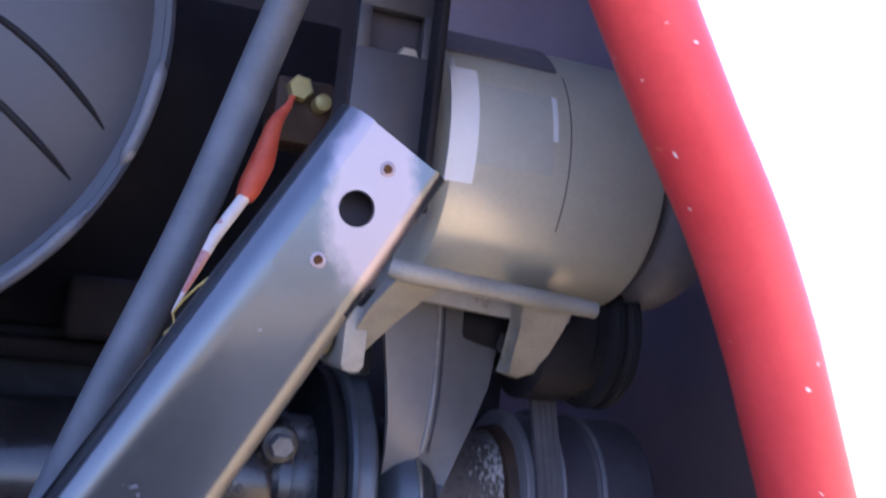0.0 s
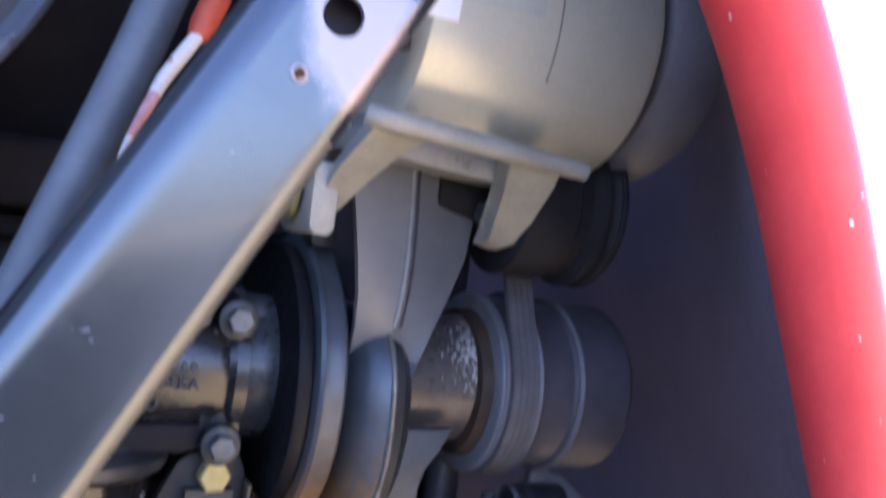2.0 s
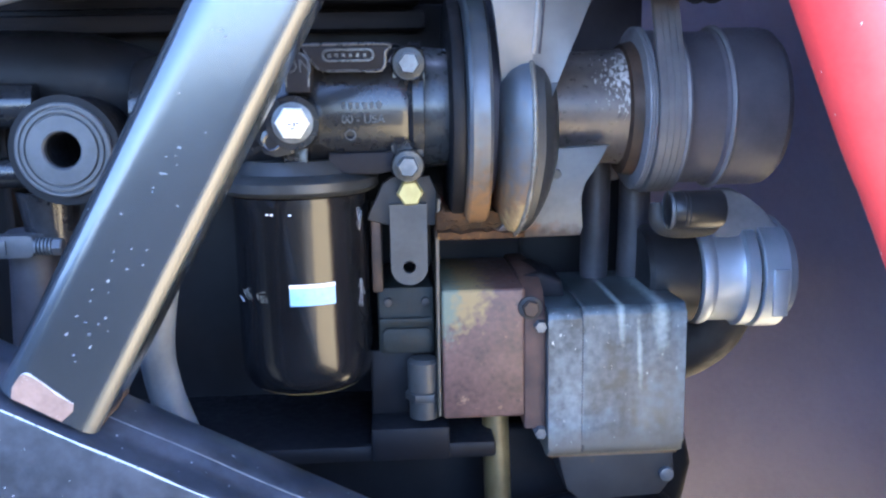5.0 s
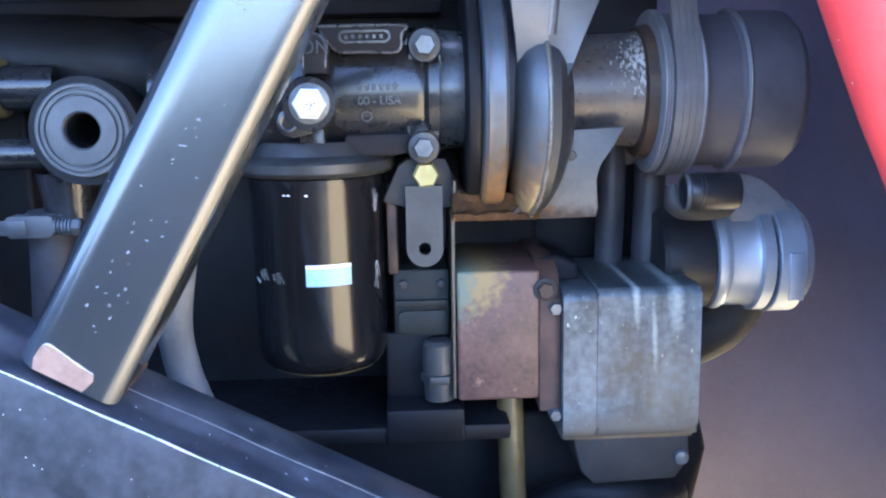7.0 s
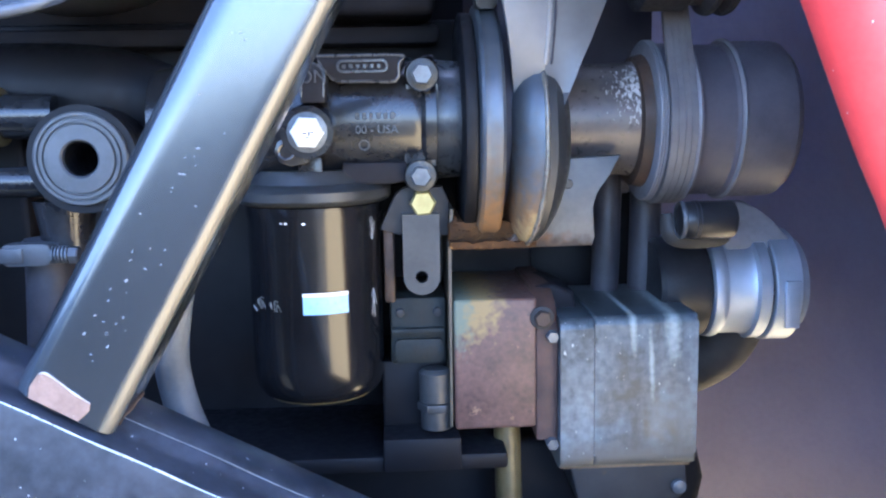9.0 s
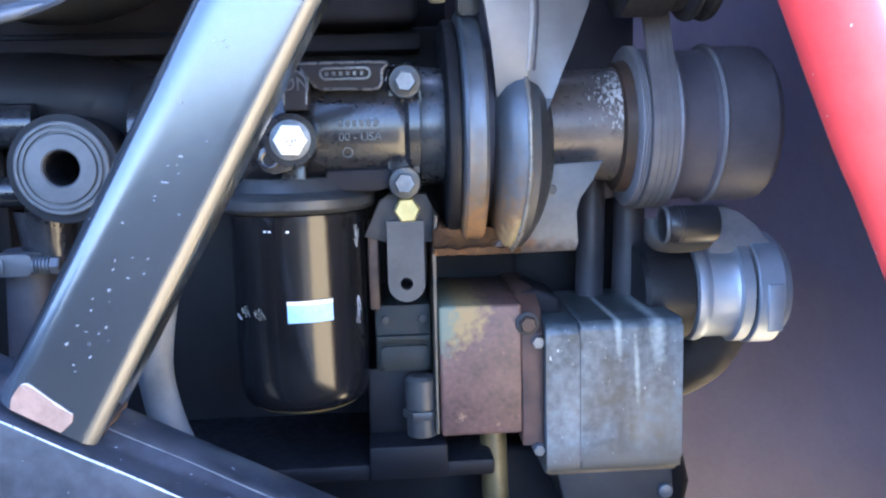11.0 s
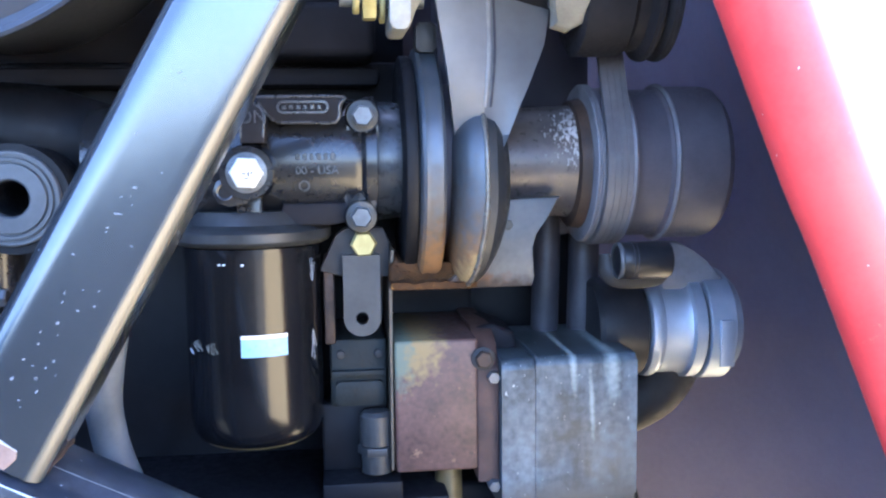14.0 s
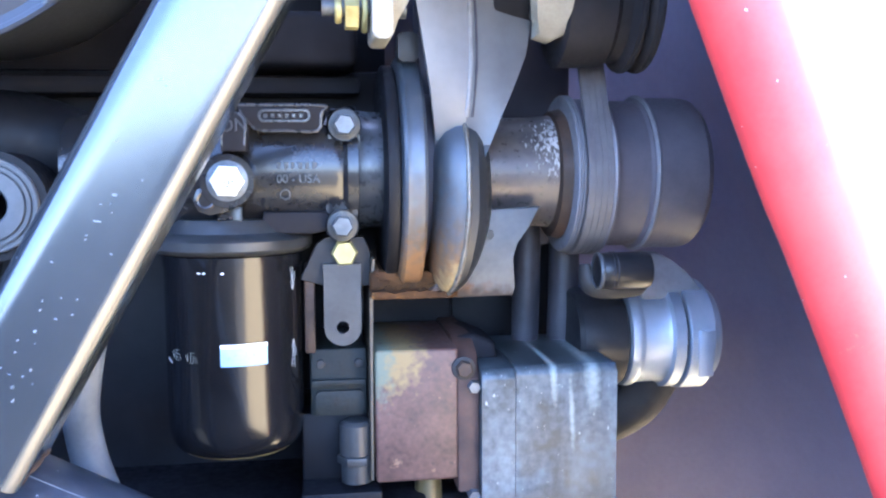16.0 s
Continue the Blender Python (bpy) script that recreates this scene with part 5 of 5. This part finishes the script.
def set_back(points, depths):
    """The points of an edge, set back to other depths along the lines of sight of a bystander."""
    eye = Vector((0.036, 0.002, 1.14))
    return [tuple(eye + (Vector(p) - eye) * ((d - eye.y) / (p[1] - eye.y))) for p, d in zip(points, depths)]


crease = set_back(((0.138, 0.634, 1.296), (0.1415, 0.636, 1.255), (0.1440, 0.642, 1.215), (0.1440, 0.649, 1.190), (0.1437, 0.660, 1.170), (0.1435, 0.676, 1.150), (0.1435, 0.690, 1.130)), (0.664, 0.663, 0.662, 0.661, 0.664, 0.676, 0.690))
left_edge = set_back(((0.102, 0.662, 1.296), (0.107, 0.661, 1.255), (0.1135, 0.660, 1.215), (0.1175, 0.661, 1.190), (0.1205, 0.668, 1.170), (0.1235, 0.680, 1.150), (0.1265, 0.692, 1.130)), (0.657, 0.657, 0.657, 0.659, 0.667, 0.680, 0.692))
right_edge = set_back(((0.206, 0.672, 1.296), (0.196, 0.669, 1.255), (0.1890, 0.665, 1.215), (0.1790, 0.664, 1.190), (0.1715, 0.670, 1.170), (0.1650, 0.678, 1.150), (0.1590, 0.692, 1.130)), (0.678, 0.674, 0.669, 0.665, 0.662, 0.660, 0.658))
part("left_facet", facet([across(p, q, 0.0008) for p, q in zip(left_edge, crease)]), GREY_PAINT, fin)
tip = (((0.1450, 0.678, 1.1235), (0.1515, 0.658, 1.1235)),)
part("right_facet", facet([across(p, q, 0.0008) for p, q in (*zip(crease, right_edge), *tip)]), FACET_SHADE_GREY, fin)
part("crease_dark_line", tube([Vector(p) + Vector((0.0042, -0.0006, 0)) for p in crease[:5]], 0.0009, 8, 6, lumps=0.5), BAY_BLACK, fin, "dark line beside the crease")
part("crease_line", tube([Vector(p) + Vector((0, -0.0004, 0)) for p in crease[:5]], 0.0015, 10, 6, lumps=0.35), CREASE_GREY, fin, "lighter grey bead along the crease")

# ---- alternator on its cradle ----
cradle = thing("alternator_cradle", (0.16, 0.62, 1.27), "beige cast alternator cradle with zinc bolts", "bracket")
part("edge_bar", tube([(0.088, 0.595, 1.2868), (0.098, 0.591, 1.2852), (0.135, 0.592, 1.2825), (0.185, 0.596, 1.2790), (0.227, 0.600, 1.2760)], [0.0055, 0.0062, 0.0062, 0.006, 0.0052], 16, 8, lumps=0.12), BEIGE_CAST, cradle)
part("saddle", slab([(0.096, 1.285), (0.228, 1.275), (0.226, 1.266), (0.192, 1.264), (0.146, 1.268), (0.114, 1.271), (0.098, 1.274)], 0.628, 0.72, 0.002), BEIGE_CAST, cradle)
for outline in ([(0.094, 1.288), (0.128, 1.281), (0.114, 1.270), (0.101, 1.256), (0.0925, 1.236), (0.0905, 1.229), (0.0775, 1.228), (0.0785, 1.240), (0.084, 1.262)],
                [(0.174, 1.281), (0.213, 1.279), (0.215, 1.262), (0.2155, 1.243), (0.2145, 1.229), (0.205, 1.2245), (0.193, 1.2275), (0.1945, 1.238), (0.190, 1.252), (0.184, 1.262)]):
    arm = slab(outline, 0.594, 0.612, 0.0025)
    for v in arm.verts:
        v.co.y += max(0.0, 1.282 - v.co.z) * 1.05
    part("arm", arm, BEIGE_CAST, cradle)
for x0, x1 in ((0.040, 0.100), (0.192, 0.242)):
    part("through_bolt", tube([(x0, 0.662, 1.2475), ((x0 + x1) / 2, 0.662, 1.247), (x1, 0.662, 1.2465)], 0.0065, 16, 4), DULL_STEEL, cradle)
for x, w, r in ((0.049, 0.005, 0.010), (0.056, 0.010, 0.0155), (0.068, 0.004, 0.0165), (0.205, 0.004, 0.0175), (0.210, 0.012, 0.0165), (0.2235, 0.004, 0.0135)):
    part("nut", lathe(solid(0, w, r, 0.0012), (x, 0.662, 1.246), "x", 6 if w > 0.008 else 28), BRASS, cradle, "yellow zinc nut")
part("flat_tab", slab(rounded(0.074, 0.088, 1.222, 1.262, 0.004), 0.630, 0.690, 0.002), BEIGE_CAST, cradle)

AX, AY, AZ = 0.108, 0.668, 1.362
alternator = thing("alternator", (0.19, AY, 1.28), "dusty silver alternator with a smooth round shell and dark end ring", "alternator")
part("shell", lathe([(0, 0), (0, 0.074), (0.002, 0.0825), (0.006, 0.0865), (0.014, 0.0872), (0.080, 0.0872), (0.146, 0.0868), (0.152, 0.084), (0.156, 0.076), (0.156, 0)], (AX, AY, AZ), "x", 88), DRUM_PAINT, alternator)
part("end_ring", lathe([(0, 0), (0, 0.078), (0.003, 0.085), (0.010, 0.0895), (0.024, 0.0905), (0.038, 0.0895), (0.045, 0.085), (0.048, 0.074), (0.048, 0)], (0.265, AY, AZ + 0.008), "x", 88), RING_GREY, alternator, "dark grey end ring")


def on_drum(x0, x1, a0, a1, lift, thick, r=0.0872, n=10):
    """A plate lying on the alternator's shell between two angles above the horizon."""
    bm = bmesh.new()
    rows = []
    for i in range(n + 1):
        a = radians(a0 + (a1 - a0) * i / n)
        rows.append([bm.verts.new((x, AY - math.cos(a) * (r + h), AZ + math.sin(a) * (r + h))) for x, h in ((x0, lift), (x1, lift), (x1, lift + thick), (x0, lift + thick))])
    for p, q in zip(rows, rows[1:]):
        for k in range(4):
            bm.faces.new((p[k], q[k], q[(k + 1) % 4], p[(k + 1) % 4]))
    bm.faces.new(rows[0])
    bm.faces.new(rows[-1][::-1])
    return bm


# plain white stands in for the sky's glint on this shiny patch
part("bright_plate", on_drum(0.1095, 0.1275, -14, 34, -0.001, 0.0016), BARE_GLINT_WHITE, alternator, "bare metal patch with its glint put in as white")
part("faded_label", on_drum(0.128, 0.178, -6, 28, -0.0005, 0.0008), FADED_LABEL, alternator, "faded grey name plate")
part("label_edge", on_drum(0.1765, 0.180, 8, 28, 0.0, 0.0004), BARE_GLINT_WHITE, alternator)
# band set darker than the shell to carry the shade of its top
part("strap_band", on_drum(0.110, 0.185, 44, 80, 0.0, 0.0016), RING_GREY, alternator, "rough cast upper band, the shell's dim top put into its grey")
part("seam_line", on_drum(0.1886, 0.1893, -28, 42, -0.0006, 0.0008), BROWN_RUST, alternator, "thin dark crack in the shell")

# ---- upright strut behind the brace tip ----
strut = thing("mounting_strut", (0.075, 0.58, 1.32), "dark grey steel mounting strut with an open slot", "strut")
plate = box(0.0490, 0.0940, 0.583, 0.593, 1.318, 1.4085, 0.0012)
box(0.0490, 0.0940, 0.583, 0.593, 1.432, 1.535, 0.0012, bm=plate)
box(0.0490, 0.0565, 0.5832, 0.5928, 1.407, 1.4335, 0.0008, bm=plate)
box(0.0880, 0.0940, 0.5832, 0.5928, 1.407, 1.4335, 0.0008, bm=plate)
part("strut_plate", plate, STRUT_DARK, strut)
# black sheet added behind the opening so that the slot stays dark
part("slot_dark_sheet", box(0.055, 0.090, 0.595, 0.605, 1.398, 1.441, 0.002), BAY_BLACK, strut)
part("side_flange", box(0.0920, 0.0975, 0.568, 0.595, 1.318, 1.535, 0.002), BLOCK_DARK, strut)
part("slot_nut", hex_head((0.081, 0.594, 1.407), (0, -1, 0), 0.013, 0.009, 12), BEIGE_CAST, strut)
part("slot_nut", hex_head((0.055, 0.594, 1.404), (0, -1, 0), 0.008, 0.006, 12), BEIGE_CAST, strut)

# ---- round air cleaner at the upper left ----
AIR = (-0.245, 0.62, 1.400)
air = thing("air_cleaner", (-0.245, 0.70, 1.21), "large round dusty dark grey air cleaner housing", "air cleaner")
part("housing", lathe([(0.26, 0), (0.26, 0.171), (0.03, 0.179), (0.022, 0.185), (0.016, 0.192), (0.004, 0.196), (0.0, 0.195), (-0.001, 0.193), (0.002, 0.187), (-0.006, 0.168), (-0.014, 0.136), (-0.020, 0.095), (-0.024, 0.050), (-0.025, 0)], AIR, "y", 96), DUCT_GREY, air)
part("rim_band", lathe([(0.004, 0.196), (0.001, 0.1985), (-0.002, 0.1982), (-0.0035, 0.196), (-0.002, 0.193), (0.001, 0.192)], AIR, "y", 96), DUCT_GREY, air)


def on_face(r, a, lift=0.0):
    """A place on the air cleaner's bulged face, a degrees below its middle line."""
    back = float(np.interp(r, (0, 0.05, 0.095, 0.136, 0.168, 0.187, 0.196), (-0.025, -0.024, -0.020, -0.014, -0.006, 0.002, -0.002)))
    return (AIR[0] + math.cos(radians(a)) * r, AIR[1] + back - lift, AIR[2] - math.sin(radians(a)) * r)


# lighter arcs stand in for the broken highlight along the rim
for a0, a1 in ((4, 23), (31.5, 56), (70, 118), (150, 190)):
    part("rim_highlight", tube([on_face(0.1945, a0 + (a1 - a0) * k / 8, 0.001) for k in range(9)], [0.0008] + [0.0042] * 7 + [0.0008], 12, 3), RIM_LIT, air, "lighter stretch of the rim, its highlight put into the colour")
for a, turn in ((-40, 13), (3, 13), (22, 6), (70, 10), (120, 12), (190, 12), (250, 12)):
    part("moulded_groove", tube([on_face(r, a + turn * (r - 0.10) / 0.065) for r in (0.085, 0.105, 0.125, 0.145, 0.165, 0.178)], [0.0008, 0.0016, 0.0022, 0.0022, 0.0018, 0.0006], 10, 4), PIT_BLACK, air, "dark moulded groove")

# ---- grey hose that runs down past the brace ----
hose = thing("long_hose", (-0.10, 0.60, 0.85), "long grey rubber hose running down past the brace", "hose")
part("hose_body", tube([(0.075, 0.575, 1.70), (0.049, 0.57, 1.58), (0.002, 0.57, 1.405), (-0.028, 0.57, 1.297), (-0.0635, 0.572, 1.192), (-0.092, 0.582, 1.10), (-0.118, 0.600, 1.00), (-0.121, 0.615, 0.950), (-0.108, 0.622, 0.90), (-0.085, 0.635, 0.82)], [0.0104, 0.0104, 0.0104, 0.0104, 0.0105, 0.0110, 0.012, 0.012, 0.012, 0.012], 24, 10), HOSE_GREY, hose)

# ---- loose wire with a red boot ----
wire = thing("terminal_wire", (0.0, 0.63, 1.32), "red rubber terminal boot on a white sleeved wire", "wire")
part("boot", tube([(0.030, 0.665, 1.385), (0.022, 0.663, 1.370), (0.0165, 0.660, 1.345), (0.0105, 0.657, 1.328), (0.0075, 0.655, 1.320)], [0.0022, 0.0050, 0.0078, 0.0074, 0.0056], 18, 6), RED_BOOT, wire)
part("sleeve", tube([(0.0078, 0.655, 1.321), (-0.001, 0.6475, 1.3065), (-0.009, 0.640, 1.293), (-0.0135, 0.634, 1.283)], [0.0040, 0.0040, 0.0038, 0.0033], 14, 6), WHITE_PLASTIC, wire)
part("stained_sleeve", tube([(-0.0130, 0.6345, 1.284), (-0.0165, 0.6295, 1.2765), (-0.0195, 0.625, 1.270), (-0.0245, 0.618, 1.259)], [0.0031, 0.0031, 0.0027, 0.0018], 14, 6), PINK_STAIN, wire, "pink-stained lower end of the sleeve")
part("sleeve_tip", tube([(-0.0240, 0.6187, 1.260), (-0.0265, 0.6150, 1.254), (-0.029, 0.611, 1.248)], [0.0019, 0.0014, 0.0007], 12, 5), WHITE_PLASTIC, wire)
part("thread", tube([(-0.029, 0.611, 1.248), (-0.022, 0.612, 1.258), (-0.013, 0.614, 1.268), (-0.005, 0.615, 1.275)], 0.0006, 8, 6), YELLOW_THREAD, wire)
part("thread", tube([(-0.029, 0.611, 1.2485), (-0.0275, 0.611, 1.242), (-0.032, 0.612, 1.236)], 0.0005, 8, 6), YELLOW_THREAD, wire)
part("wire_lead", tube([(0.029, 0.665, 1.384), (0.033, 0.668, 1.392), (0.042, 0.675, 1.398), (0.054, 0.685, 1.400)], 0.0022, 10, 6), RED_BOOT, wire)
terminal = thing("terminal_bolt", (0.03, 0.65, 1.38), "yellow zinc terminal bolt on a small brown block", "bolt")
part("terminal_block", box(0.022, 0.060, 0.675, 0.72, 1.362, 1.405, 0.003), BROWN_RUST, terminal)
part("terminal_nut", hex_head((0.036, 0.675, 1.397), (0, -1, 0), 0.015, 0.010, 5), BRASS, terminal)
part("terminal_stud", lathe(solid(0, 0.016, 0.0055, 0.001), (0.0505, 0.660, 1.389), "y", 16), BRASS, terminal)
